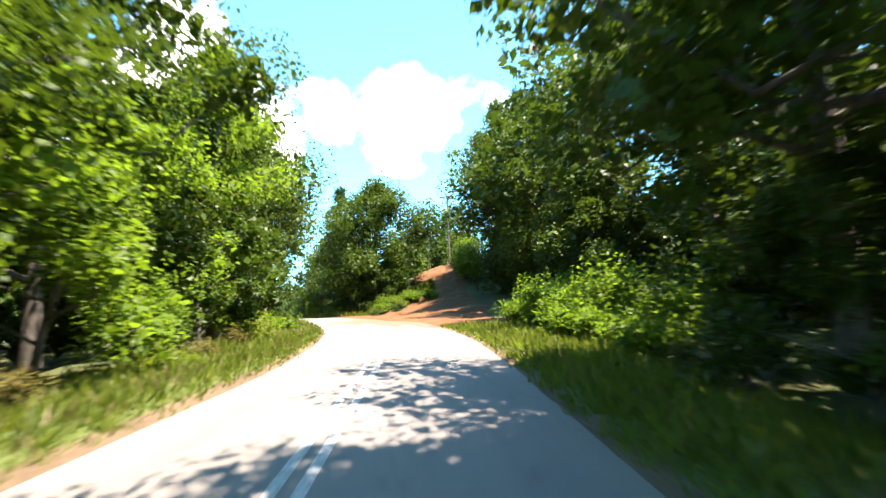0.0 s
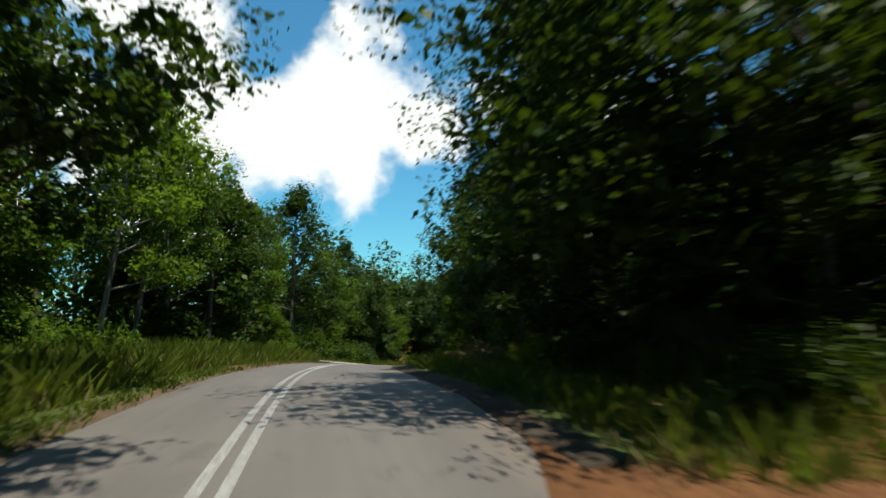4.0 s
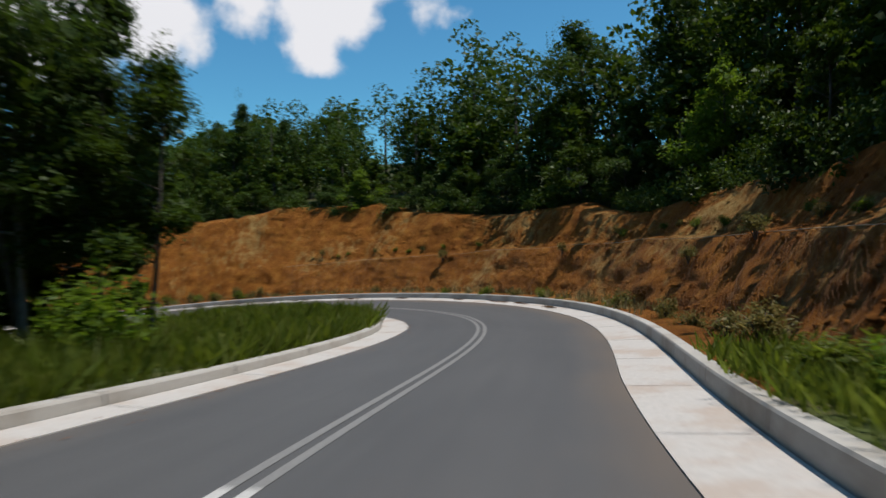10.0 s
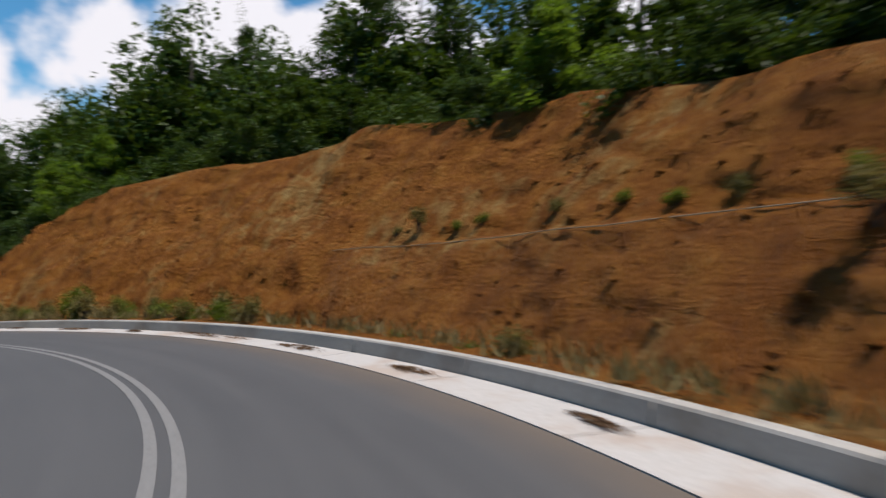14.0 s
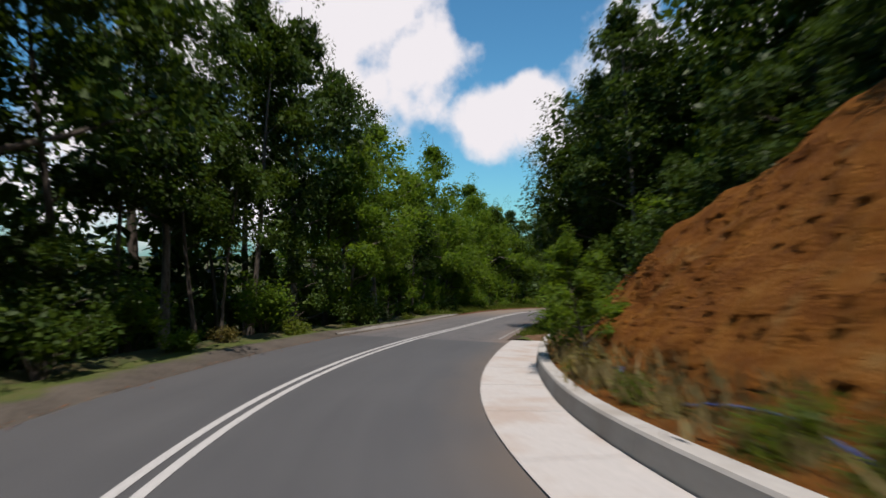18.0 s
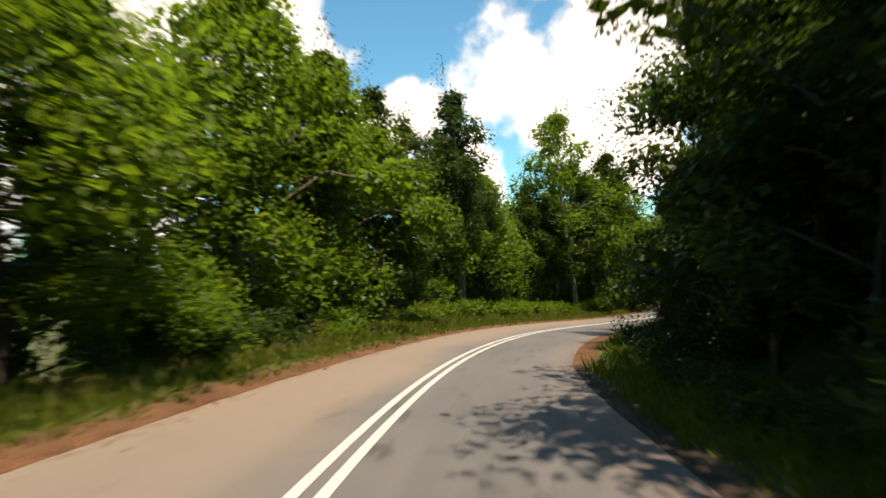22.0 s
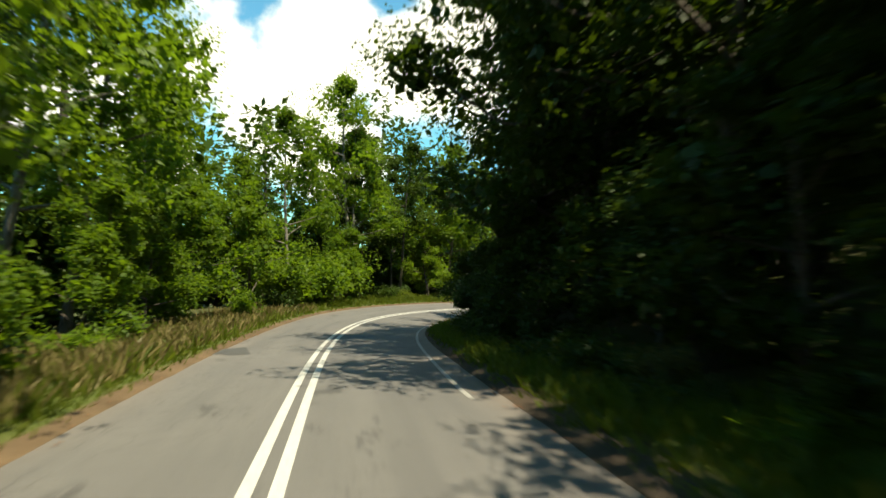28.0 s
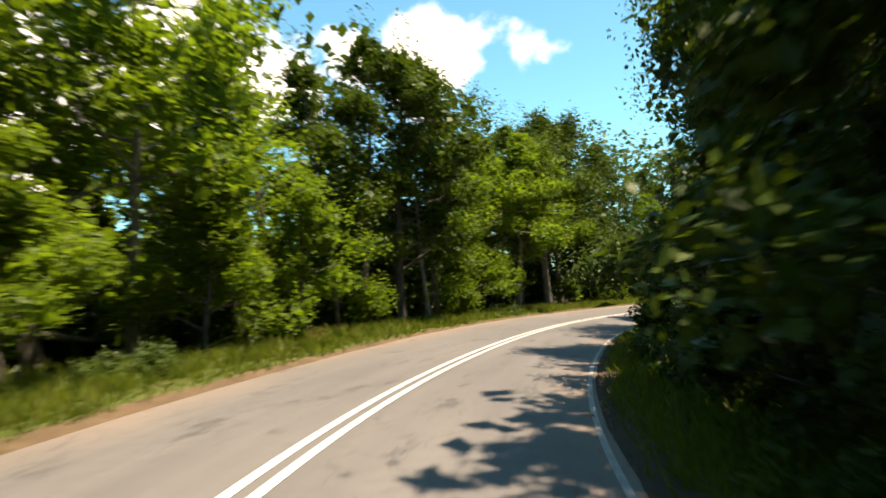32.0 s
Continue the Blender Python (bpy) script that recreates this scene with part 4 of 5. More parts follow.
def make_bush(seed, tall, spread, count, leaf, mat, label, name="bush", category="bush", wide=0.5):
    g = np.random.default_rng(seed)
    wood, pts, outs = [], [], []
    for k in range(9):
        a, r = k * 2.4 + g.random(), spread * (0.2 + 0.6 * g.random())
        top = np.array([math.cos(a) * r, math.sin(a) * r, tall * (0.35 + 0.5 * g.random())])
        wood.append(tube([[0, 0, -0.2], top * [0.4, 0.4, 0.6], top], [0.035, 0.022, 0.008], 4))
        p, d = clump_points(g, top, np.array([spread * 0.42, spread * 0.42, tall * 0.34]), count // 9)
        p[:, 2] = np.abs(p[:, 2])
        pts.append(p)
        outs.append(d)
    pts = np.concatenate(pts)
    inner = pts[:: 3] * [0.72, 0.72, 0.75]
    v, f = join_meshes([leaves(g, pts, leaf * 0.72, wide, 0.1, np.concatenate(outs)), leaves(g, inner, leaf * 1.25, min(0.7, wide * 1.5), 0.0)])
    bush = new(name, None)
    tagged(bush, label, category)
    wv, wf = join_meshes(wood)
    part("stem", mesh_of("stem", wv, wf, BARK, True), bush)
    part("foliage", mesh_of("foliage", v, f, mat), bush)
    return bush


STORE = []


def keep(thing):
    """Patterns to copy from: the first use takes the pattern itself."""
    STORE.append(thing)
    return thing


USED = set()


def plant(pattern, x, y, turn, size, sink=0.0, squash=1.0, tilt=0.0):
    z = float(surface_z(x, y)[0]) - sink
    m = pose(x, y, z, tilt, 0, turn)
    if pattern.name in USED:
        made = copy_thing(pattern, m)
    else:
        USED.add(pattern.name)
        made = pattern
        made.matrix_basis = m
    made.scale = (size, size, size * squash)
    return made


OAKS = [make_tree(101, 13.0, 4.2, 0.16, 26, 5600, 0.29, LEAF_OAK_SHADED, BARK, 0.20, 0.02, label="leafy oak with a dense dark green crown"),
        make_tree(102, 15.0, 4.5, 0.20, 28, 6000, 0.29, LEAF_OAK_SHADED, BARK, 0.22, -0.03, label="tall oak with a broad green crown"),
        make_tree(103, 11.5, 3.9, 0.12, 24, 5200, 0.28, LEAF_LIME_LIT, BARK, 0.17, 0.03, label="bright green broadleaf tree with low branches")]
TALLS = [make_tree(111, 16.5, 3.4, 0.30, 22, 4200, 0.28, LEAF_ASH_SHADED, PALE_BARK, 0.15, 0.02, 0.8, label="slender tall tree with an open crown and pale trunk"),
         make_tree(112, 14.5, 3.1, 0.36, 18, 3500, 0.28, LEAF_OAK_SHADED, BARK, 0.13, -0.04, 0.8, 2, label="twin-stemmed slender tree with a thin crown"),
         make_tree(113, 15.5, 3.5, 0.28, 21, 4000, 0.28, LEAF_LIME_LIT, PALE_BARK, 0.15, 0.03, 0.9, label="slender tree with a light green open crown")]
YOUNG = [make_tree(121, 5.5, 2.0, 0.06, 16, 2600, 0.23, LEAF_OAK_SHADED, BARK, 0.08, 0.03, label="young broadleaf tree leafy to the ground", name="young_tree", category="young tree"),
         make_tree(122, 6.5, 2.2, 0.08, 17, 2700, 0.23, LEAF_LIME_LIT, BARK, 0.09, -0.04, label="young light green tree leafy to the ground", name="young_tree", category="young tree"),
         make_tree(123, 4.6, 1.9, 0.05, 14, 2400, 0.22, LEAF_ASH_SHADED, BARK, 0.07, 0.02, label="small dense tree on the forest edge", name="young_tree", category="young tree")]
BUSHES = [make_bush(141, 1.8, 1.5, 1000, 0.20, LEAF_OAK_SHADED, "dense dark green bush on the road verge"),
          make_bush(142, 2.4, 1.7, 1150, 0.22, LEAF_LIME_LIT, "bright green bush on the road verge"),
          make_bush(143, 1.4, 1.4, 850, 0.19, LEAF_ASH_SHADED, "low spreading shrub on the road verge", "shrub", "shrub")]
FERNS = [make_bush(151, 0.9, 1.1, 560, 0.26, LEAF_LIME_LIT, "clump of bracken and weeds beside the road", "weeds", "weeds", 0.28),
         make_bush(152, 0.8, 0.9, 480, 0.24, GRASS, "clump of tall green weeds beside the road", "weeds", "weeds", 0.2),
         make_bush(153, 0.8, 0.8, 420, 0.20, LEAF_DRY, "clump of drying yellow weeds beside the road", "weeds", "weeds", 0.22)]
for some, group in ((OAKS + TALLS, "roadside trees"), (YOUNG, "young roadside trees"), (BUSHES, "roadside bushes"), (FERNS, "roadside weeds")):
    for thing in some:
        tagged(thing, group=group)

pick = random.Random(11)


def open_wood(x, y, share):
    """True for the share of trees that are missing where the wood stands open to the sky."""
    return math.modf(abs(math.sin(x * 12.99 + y * 78.23)) * 4375.8)[0] < share


def along(a, b, step, u_lo, u_hi, kinds, size=(0.85, 1.2), side=1, keep_clear=None, sink=0.1, squash=(0.92, 1.12)):
    """Plants at uneven steps along one side of the road."""
    s = a + pick.random() * step
    while s < b:
        u = pick.uniform(u_lo, u_hi)
        if callable(keep_clear):
            ok = keep_clear(s, u)
        else:
            ok = True
        if ok:
            x, y, _ = road_point(s, side * u)
            qs, qu = locate(x, y)
            edge = RIGHT_EDGE(qs[0]) if qu[0] > 0 else -LEFT_EDGE(qs[0])
            if abs(qu[0]) > edge + 0.5:
                chosen = (pick.choice(kinds), float(x), float(y), pick.uniform(0, 360), pick.uniform(*size), sink, pick.uniform(*squash), pick.uniform(-3, 3))
                if not (side < 0 and 247 < s < 257 and u > 6.3 and open_wood(float(x), float(y), 0.35)):
                    plant(*chosen)
        s += step * pick.uniform(0.6, 1.4)


def bank_tree_size(s, k):
    """The trees above the middle of the cut are lower."""
    return float(np.interp(s, [100, 112, 134, 146, 166, 178], [1.0, 1.1, 1.0, 0.72, 0.66, 1.0])) if k else float(np.interp(s, [100, 120, 138, 148, 166, 178], [1.0, 1.0, 0.95, 0.75, 0.7, 1.0]))


def bank_top(s):
    return float(BANK_FOOT(s) + BANK_H(s) / 1.3 + 1.2)


def right_of_track(s, u):
    """Beyond the earth track, on the wooded side."""
    return u > float(np.interp(s, [10, 24, 32, 39, 46, 54], [6.8, 7.6, 9.6, 12.2, 15.0, 18.6]))


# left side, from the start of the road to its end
# lime-leaved kinds stand in for sunlit foliage, dark ones for shaded stretches
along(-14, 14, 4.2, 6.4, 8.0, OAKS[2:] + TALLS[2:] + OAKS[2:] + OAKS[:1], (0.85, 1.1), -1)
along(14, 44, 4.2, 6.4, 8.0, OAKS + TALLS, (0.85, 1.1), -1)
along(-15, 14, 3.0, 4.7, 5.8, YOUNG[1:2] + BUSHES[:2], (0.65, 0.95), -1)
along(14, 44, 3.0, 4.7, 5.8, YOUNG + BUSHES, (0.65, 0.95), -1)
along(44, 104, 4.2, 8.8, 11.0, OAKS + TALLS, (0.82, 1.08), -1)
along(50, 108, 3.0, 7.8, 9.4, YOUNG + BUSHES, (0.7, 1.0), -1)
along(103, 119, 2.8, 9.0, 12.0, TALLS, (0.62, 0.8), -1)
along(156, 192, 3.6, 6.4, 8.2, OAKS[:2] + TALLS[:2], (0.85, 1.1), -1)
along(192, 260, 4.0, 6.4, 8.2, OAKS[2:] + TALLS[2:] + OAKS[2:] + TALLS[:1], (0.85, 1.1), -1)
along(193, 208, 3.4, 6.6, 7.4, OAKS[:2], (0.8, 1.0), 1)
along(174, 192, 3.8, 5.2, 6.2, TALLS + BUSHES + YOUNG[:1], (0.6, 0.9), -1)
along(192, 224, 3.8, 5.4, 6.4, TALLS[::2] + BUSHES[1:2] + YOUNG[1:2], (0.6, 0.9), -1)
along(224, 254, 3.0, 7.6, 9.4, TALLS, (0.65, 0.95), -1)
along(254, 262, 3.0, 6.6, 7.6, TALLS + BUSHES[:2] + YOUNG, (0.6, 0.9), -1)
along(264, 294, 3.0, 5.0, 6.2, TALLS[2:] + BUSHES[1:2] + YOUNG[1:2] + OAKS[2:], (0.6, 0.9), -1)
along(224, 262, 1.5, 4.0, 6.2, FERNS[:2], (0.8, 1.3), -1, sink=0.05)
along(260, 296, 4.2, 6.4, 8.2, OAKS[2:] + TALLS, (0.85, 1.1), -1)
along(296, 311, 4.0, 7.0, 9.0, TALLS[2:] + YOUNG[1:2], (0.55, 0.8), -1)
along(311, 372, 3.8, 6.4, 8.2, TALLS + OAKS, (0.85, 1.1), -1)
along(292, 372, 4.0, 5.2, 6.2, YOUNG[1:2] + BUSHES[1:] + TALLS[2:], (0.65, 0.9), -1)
# right side: mostly the dark leaf colours, standing in for its shade
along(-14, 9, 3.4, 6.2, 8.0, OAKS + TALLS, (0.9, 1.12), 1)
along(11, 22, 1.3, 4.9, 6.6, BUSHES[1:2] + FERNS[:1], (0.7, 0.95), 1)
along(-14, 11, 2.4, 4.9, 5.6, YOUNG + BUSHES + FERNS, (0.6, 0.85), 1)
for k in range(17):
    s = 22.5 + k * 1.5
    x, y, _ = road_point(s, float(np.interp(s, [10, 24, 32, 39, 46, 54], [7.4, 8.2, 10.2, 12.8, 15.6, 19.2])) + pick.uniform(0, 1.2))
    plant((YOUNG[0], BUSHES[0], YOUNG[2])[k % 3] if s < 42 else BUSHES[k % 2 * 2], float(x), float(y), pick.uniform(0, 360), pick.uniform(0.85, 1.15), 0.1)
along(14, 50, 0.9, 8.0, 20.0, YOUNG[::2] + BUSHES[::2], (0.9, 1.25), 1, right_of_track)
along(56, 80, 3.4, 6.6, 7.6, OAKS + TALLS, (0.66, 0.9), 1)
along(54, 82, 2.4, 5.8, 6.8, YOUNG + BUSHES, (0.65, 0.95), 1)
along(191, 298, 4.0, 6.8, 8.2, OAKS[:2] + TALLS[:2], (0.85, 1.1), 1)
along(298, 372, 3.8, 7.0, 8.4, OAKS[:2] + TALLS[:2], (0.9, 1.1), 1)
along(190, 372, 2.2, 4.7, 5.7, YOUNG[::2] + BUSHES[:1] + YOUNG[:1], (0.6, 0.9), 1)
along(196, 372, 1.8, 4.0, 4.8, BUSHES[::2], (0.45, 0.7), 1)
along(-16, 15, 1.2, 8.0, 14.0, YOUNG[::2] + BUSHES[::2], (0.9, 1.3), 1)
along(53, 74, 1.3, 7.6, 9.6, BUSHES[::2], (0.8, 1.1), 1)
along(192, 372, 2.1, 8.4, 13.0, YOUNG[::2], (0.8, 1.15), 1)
# the wood's edge above the cut bank, mostly in dark leaf colours for shade
along_top = 72.0
while along_top < 192:
    for k in range(2):
        if k == 1 and pick.random() < 0.3:
            continue
        u = bank_top(along_top) + (0.1, 3.0)[k] + pick.uniform(0, 1.6) + k * (3.2 if 106 < along_top < 123 or along_top > 138 else 1.8)
        x, y, _ = road_point(along_top, u)
        plant(pick.choice((YOUNG[:1] + YOUNG[2:] + BUSHES[:1] + YOUNG if along_top > 108 else BUSHES, OAKS[:2] + TALLS[:2] if along_top > 108 else YOUNG)[k]), float(x), float(y), pick.uniform(0, 360), pick.uniform(0.75, 1.05) * bank_tree_size(along_top, k), 0.15, pick.uniform(0.9, 1.1), pick.uniform(-3, 3))
    along_top += pick.uniform(1.8, 2.8)


for k in range(68):
    # undergrowth that closes the brink of the bank
    s = 108 + k * 1.15 + pick.uniform(-0.4, 0.4)
    x, y, _ = road_point(s, bank_top(s) + pick.uniform(-0.5, 1.4))
    plant(BUSHES[(0, 2)[k % 2]], float(x), float(y), pick.uniform(0, 360), pick.uniform(0.75, 1.1), 0.1, pick.uniform(0.9, 1.2))


def woodland():
    """The wood behind the roadside rows, too deep to pick apart: joined crowns and trunks."""
    g = np.random.default_rng(77)
    kinds = []
    for seed, tall in ((131, 11.0), (132, 13.0), (133, 9.0), (134, 6.0)):
        k = np.random.default_rng(seed)
        pts, outs = [], []
        for c in range(16):
            f = (c + k.random()) / 16
            a = c * 2.4
            r = tall * 0.30 * math.sin((0.15 + 0.8 * f) * math.pi) * (0.4 + 0.6 * k.random())
            p, d = clump_points(k, np.array([math.cos(a) * r, math.sin(a) * r, tall * (0.10 + 0.86 * f)]), np.array([1, 1, 0.8]) * tall * 0.12, 76)
            pts.append(p)
            outs.append(d)
        v, f = leaves(k, np.concatenate(pts), 0.44, 0.62, 0.3, np.concatenate(outs))
        wv, wf = tube([[0, 0, -0.6], [0.1, 0, tall * 0.4], [0.2, 0.1, tall * 0.85]], [0.2, 0.14, 0.03], 6)
        kinds.append((v, f, wv, wf))
    crowns, trunks = [], []

    def put_tree(s, u, size, low=False, close=False):
        x, y, _ = road_point(s, u)
        qs, qu = locate(x, y)
        if abs(qu[0]) < 8.5 or (qu[0] > 0 and 56 < qs[0] < 192 and qu[0] < bank_top(qs[0]) + (1.8 if close else 2.5)) or (qu[0] > 0 and 12 < qs[0] < 78 and (qu[0] < (13 if qs[0] < 34 else 19) or (qs[0] > 47 and not low))) or (qu[0] < 0 and 119 < qs[0] < 154 and abs(qu[0]) < 22):
            return
        if qu[0] < 0 and not low and 188 < qs[0] < 282 and g.random() < (0.5 if qs[0] < 225 else 0.78):
            return
        v, f, wv, wf = kinds[3 if low else int(g.integers(0, 3))]
        if 15 < qu[0] < 60 and 54 < qs[0] < 93:
            return
        if qu[0] > 0:
            size *= float(np.interp(qs[0], [104, 120, 136, 148, 166, 180], [1.0, 1.0, 0.95, 0.68, 0.6, 1.0]))
        a = g.random() * 6.28
        turn = np.array([[math.cos(a), -math.sin(a), 0], [math.sin(a), math.cos(a), 0], [0, 0, 1]])
        at = np.array([float(x), float(y), float(ground_z(x, y)) - 0.2])
        if qu[0] < 0 and not low and 250 < qs[0] < 290 and open_wood(at[0], at[1], 0.6):
            return
        crowns.append(((v * size) @ turn.T + at, f))
        trunks.append(((wv * size) @ turn.T + at, wf))

    for s in np.arange(-18, 380, 6.0):
        for side in (-1, 1):
            for u in (13, 20, 31):
                if u > 25 and g.random() < 0.35:
                    continue
                reach = u + (bank_top(s) - 4 if side > 0 and 60 < s < 190 else 0)
                put_tree(s + g.normal() * 1.6, side * (reach + g.normal() * 1.4), 0.95 + 0.55 * g.random())
            put_tree(s + 2 + g.normal(), side * (9.5 + (bank_top(s) - 4 if side > 0 and 60 < s < 190 else 0) + g.random() * 3), 0.7 + 0.5 * g.random(), True)
    for s in np.arange(170, 372, 3.2):
        for u in (10.0, 15.0):
            put_tree(s + g.normal() * 0.8, -u - g.random() * 2.5, 0.6 + 0.35 * g.random(), True)
    for s in np.arange(106, 194, 2.1):
        for off, low in ((2.2, True), (4.6, False), (8.5, False), (12.5, False)):
            put_tree(s + g.normal() * 0.8, bank_top(s) + off + g.random() * 1.5, 0.8 + 0.35 * g.random(), low, True)
    for some, name, mat, label in ((crowns, "woodland_foliage", LEAF_OAK_SHADED, "dense green foliage of the wood behind the road"), (trunks, "woodland_trunks", BARK, "trunks of the wood behind the road")):
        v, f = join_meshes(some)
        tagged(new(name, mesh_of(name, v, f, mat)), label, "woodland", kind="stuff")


woodland()


def far_woodland():
    """The woods that go on past the roadside, coarse and far from the road."""
    g = np.random.default_rng(78)
    k = np.random.default_rng(135)
    pts, outs = [], []
    for c in range(18):
        f, a = (c + k.random()) / 18, c * 2.4
        r = 3.6 * math.sin((0.2 + 0.75 * f) * math.pi) * (0.4 + 0.6 * k.random())
        p, d = clump_points(k, np.array([math.cos(a) * r, math.sin(a) * r, 11.5 * (0.14 + 0.8 * f)]), np.array([1.9, 1.9, 1.5]), 18)
        pts.append(p)
        outs.append(d)
    v, f = leaves(k, np.concatenate(pts), 1.05, 0.7, 0.3, np.concatenate(outs))
    crowns = []
    for s in np.arange(-18, 380, 7.0):
        for side in (-1, 1):
            for far in (38, 46, 55, 65, 76):
                x, y, _ = road_point(s + g.normal() * 2, side * (far + g.normal() * 2))
                qs, qu = locate(x, y)
                if abs(qu[0]) < 33 or (qu[0] > 0 and 42 < qs[0] < 192) or (qu[0] < 0 and 108 < qs[0] < 162) or (qu[0] < 0 and 186 < qs[0] < 290 and g.random() < 0.75):
                    continue
                a, size = g.random() * 6.28, 0.8 + 0.5 * g.random()
                if qu[0] < 0 and 236 < qs[0] < 300 and open_wood(float(x), float(y), 0.4):
                    continue
                turn = np.array([[math.cos(a), -math.sin(a), 0], [math.sin(a), math.cos(a), 0], [0, 0, 1]])
                crowns.append(((v * size) @ turn.T + [float(x), float(y), float(ground_z(x, y)) - 0.3], f))
    v, f = join_meshes(crowns)
    tagged(new("far_woodland", mesh_of("far_woodland", v, f, LEAF_OAK_SHADED)), "green woods going on behind the roadside trees", "woodland", kind="stuff")


far_woodland()


# ---------------------------------------------------------------- fallen leaves
def fallen_leaves():
    """Single dry leaves blown along the edges of the asphalt and the gutters."""
    g = np.random.default_rng(404)
    pts = []
    for a, b, side, n, reach in ((-18, 60, -1, 900, 0.14), (60, 78, -1, 1800, 0.4), (74, 100, -1, 20000, 0.6), (100, 106, -1, 1500, 0.5), (106, 172, -1, 500, 0.3), (172, 206, -1, 1500, 0.2), (206, 264, -1, 9000, 0.22), (264, 372, -1, 2500, 0.15), (-18, 22, 1, 700, 0.14), (46, 84, 1, 1800, 0.25), (188, 372, 1, 5000, 0.22)):
        s = g.uniform(a, b, n)
        s = s[fbm(s, s * 0, 6.0, 405, 3) > -0.12 - 0.2 * g.random(n)]
        edge = LEFT_EDGE(s) if side < 0 else RIGHT_EDGE(s)
        w = np.abs(g.normal(size=len(s))) * abs(reach)
        u = edge - side * w * np.sign(reach) + side * 0.15 * (reach > 0)
        pts.append(road_point(s, u, 0.008 + 0.008 * g.random(len(s)) + 0.02 * (reach < 0)))
    # a fine drift against the kerb
    s = g.uniform(85, 104, 9000)
    s = s[fbm(s, s * 0, 1.5, 406, 4) > -0.1 - 0.15 * g.random(len(s))]
    pts.append(road_point(s, KERB_R(s) - 0.02 - np.abs(g.normal(size=len(s))) * 0.26, 0.036))
    p = np.concatenate(pts)
    small = np.where(np.arange(len(p)) >= len(p) - len(s), 0.6, 1.0)
    d = unit(np.stack([g.normal(size=len(p)), g.normal(size=len(p)), g.normal(size=len(p)) * 0.15], 1))
    side = unit(np.cross(d, [0, 0, 1.0]))
    L = (small * (0.014 + 0.026 * g.random(len(p))))[:, None]
    lift = np.stack([d[:, 0] * 0, d[:, 0] * 0, 0.3 * L[:, 0]], 1)
    v = np.stack([p - d * L, p + side * L * 0.5 + lift * 0.4, p + d * L, p - side * L * 0.5 + lift * 0.4], 1).reshape(-1, 3)
    return tagged(new("fallen_leaves", mesh_of("fallen_leaves", v, np.arange(len(v)).reshape(-1, 4), FALLEN)), "dry red-brown leaves scattered along the road's edges", "fallen leaves", kind="stuff")


FALLEN = leaf_material("fallen_leaf", [(0.0, (0.085, 0.034, 0.015)), (0.5, (0.165, 0.066, 0.028)), (1.0, (0.23, 0.115, 0.052))], (0.18, 0.08, 0.03), 0.1)
fallen_leaves()


# ---------------------------------------------------------------- grass
def verge_grass(name, rows, mat, label):
    """Blades in tufts along stretches of the verge: from, to, near and far offset, tufts to the metre, height."""
    g = np.random.default_rng(len(name) + 5)
    vs = []
    for a, b, lo, hi, dense, tall in rows:
        n = int((b - a) * dense)
        s, w = g.uniform(a, b, n), g.random(n)
        edge = LEFT_EDGE(s) if lo < 0 else RIGHT_EDGE(s)
        u = edge + lo + (hi - lo) * w
        p = road_point(s, u)
        gz = surface_z(p[:, 0], p[:, 1])
        near = np.abs(u - edge)
        z = np.where((near < 1.6) & ((s < 84) | (s > 188) | (u < 0)), np.maximum(gz, p[:, 2] - 0.02), gz + 0.02)
        for k in range(5):
            q = np.stack([p[:, 0] + g.normal(size=n) * 0.10, p[:, 1] + g.normal(size=n) * 0.10, z], 1)
            d = unit(np.stack([g.normal(size=n) * 0.35, g.normal(size=n) * 0.35, np.ones(n)], 1))
            L = (tall * (0.45 + 0.8 * g.random(n)))[:, None]
            side = unit(np.cross(d, g.normal(size=(n, 3)))) * (0.012 + 0.018 * g.random(n))[:, None]
            bend = np.stack([g.normal(size=n), g.normal(size=n), np.zeros(n)], 1) * 0.22 * L
            vs.append(np.stack([q - side, q + side, q + d * L * 0.6 + side * 0.8 + bend * 0.4, q + d * L + bend], 1).reshape(-1, 3))
    v = np.concatenate(vs)
    return tagged(new(name, mesh_of(name, v, np.arange(len(v)).reshape(-1, 4), mat)), label, "grass", kind="stuff")


verge_grass("verge_grass", [(-18, 84, -0.02, -0.75, 70, 0.15), (206, 372, -0.12, -0.8, 60, 0.15), (-18, 24, 0.0, 0.6, 70, 0.15), (190, 222, 0.1, 0.7, 60, 0.14), (276, 372, 0.1, 0.7, 60, 0.14), (224, 258, -0.8, -4.5, 60, 0.4), (44, 84, -0.7, -2.2, 70, 0.55), (-18, 42, -0.35, -2.6, 75, 0.30), (42, 84, -0.9, -5.0, 95, 0.85), (86, 100, -1.05, -3.6, 42, 0.5), (100, 146, -1.1, -3.6, 55, 0.8), (146, 170, -1.4, -3.6, 30, 0.45), (110, 150, -3.0, -9.0, 70, 0.95), (206, 264, -0.6, -2.8, 65, 0.32), (206, 264, -0.4, -1.1, 60, 0.18), (262, 372, -0.3, -2.6, 65, 0.36),
                            (-18, 22, 0.25, 2.4, 75, 0.34), (46, 86, 0.5, 3.2, 55, 0.5), (86, 113, 1.25, 3.0, 60, 0.36), (190, 222, 0.15, 2.3, 75, 0.30), (222, 276, 0.6, 2.5, 120, 0.30), (276, 372, 0.15, 2.3, 75, 0.30)], GRASS, "tall green grass on the road verges")
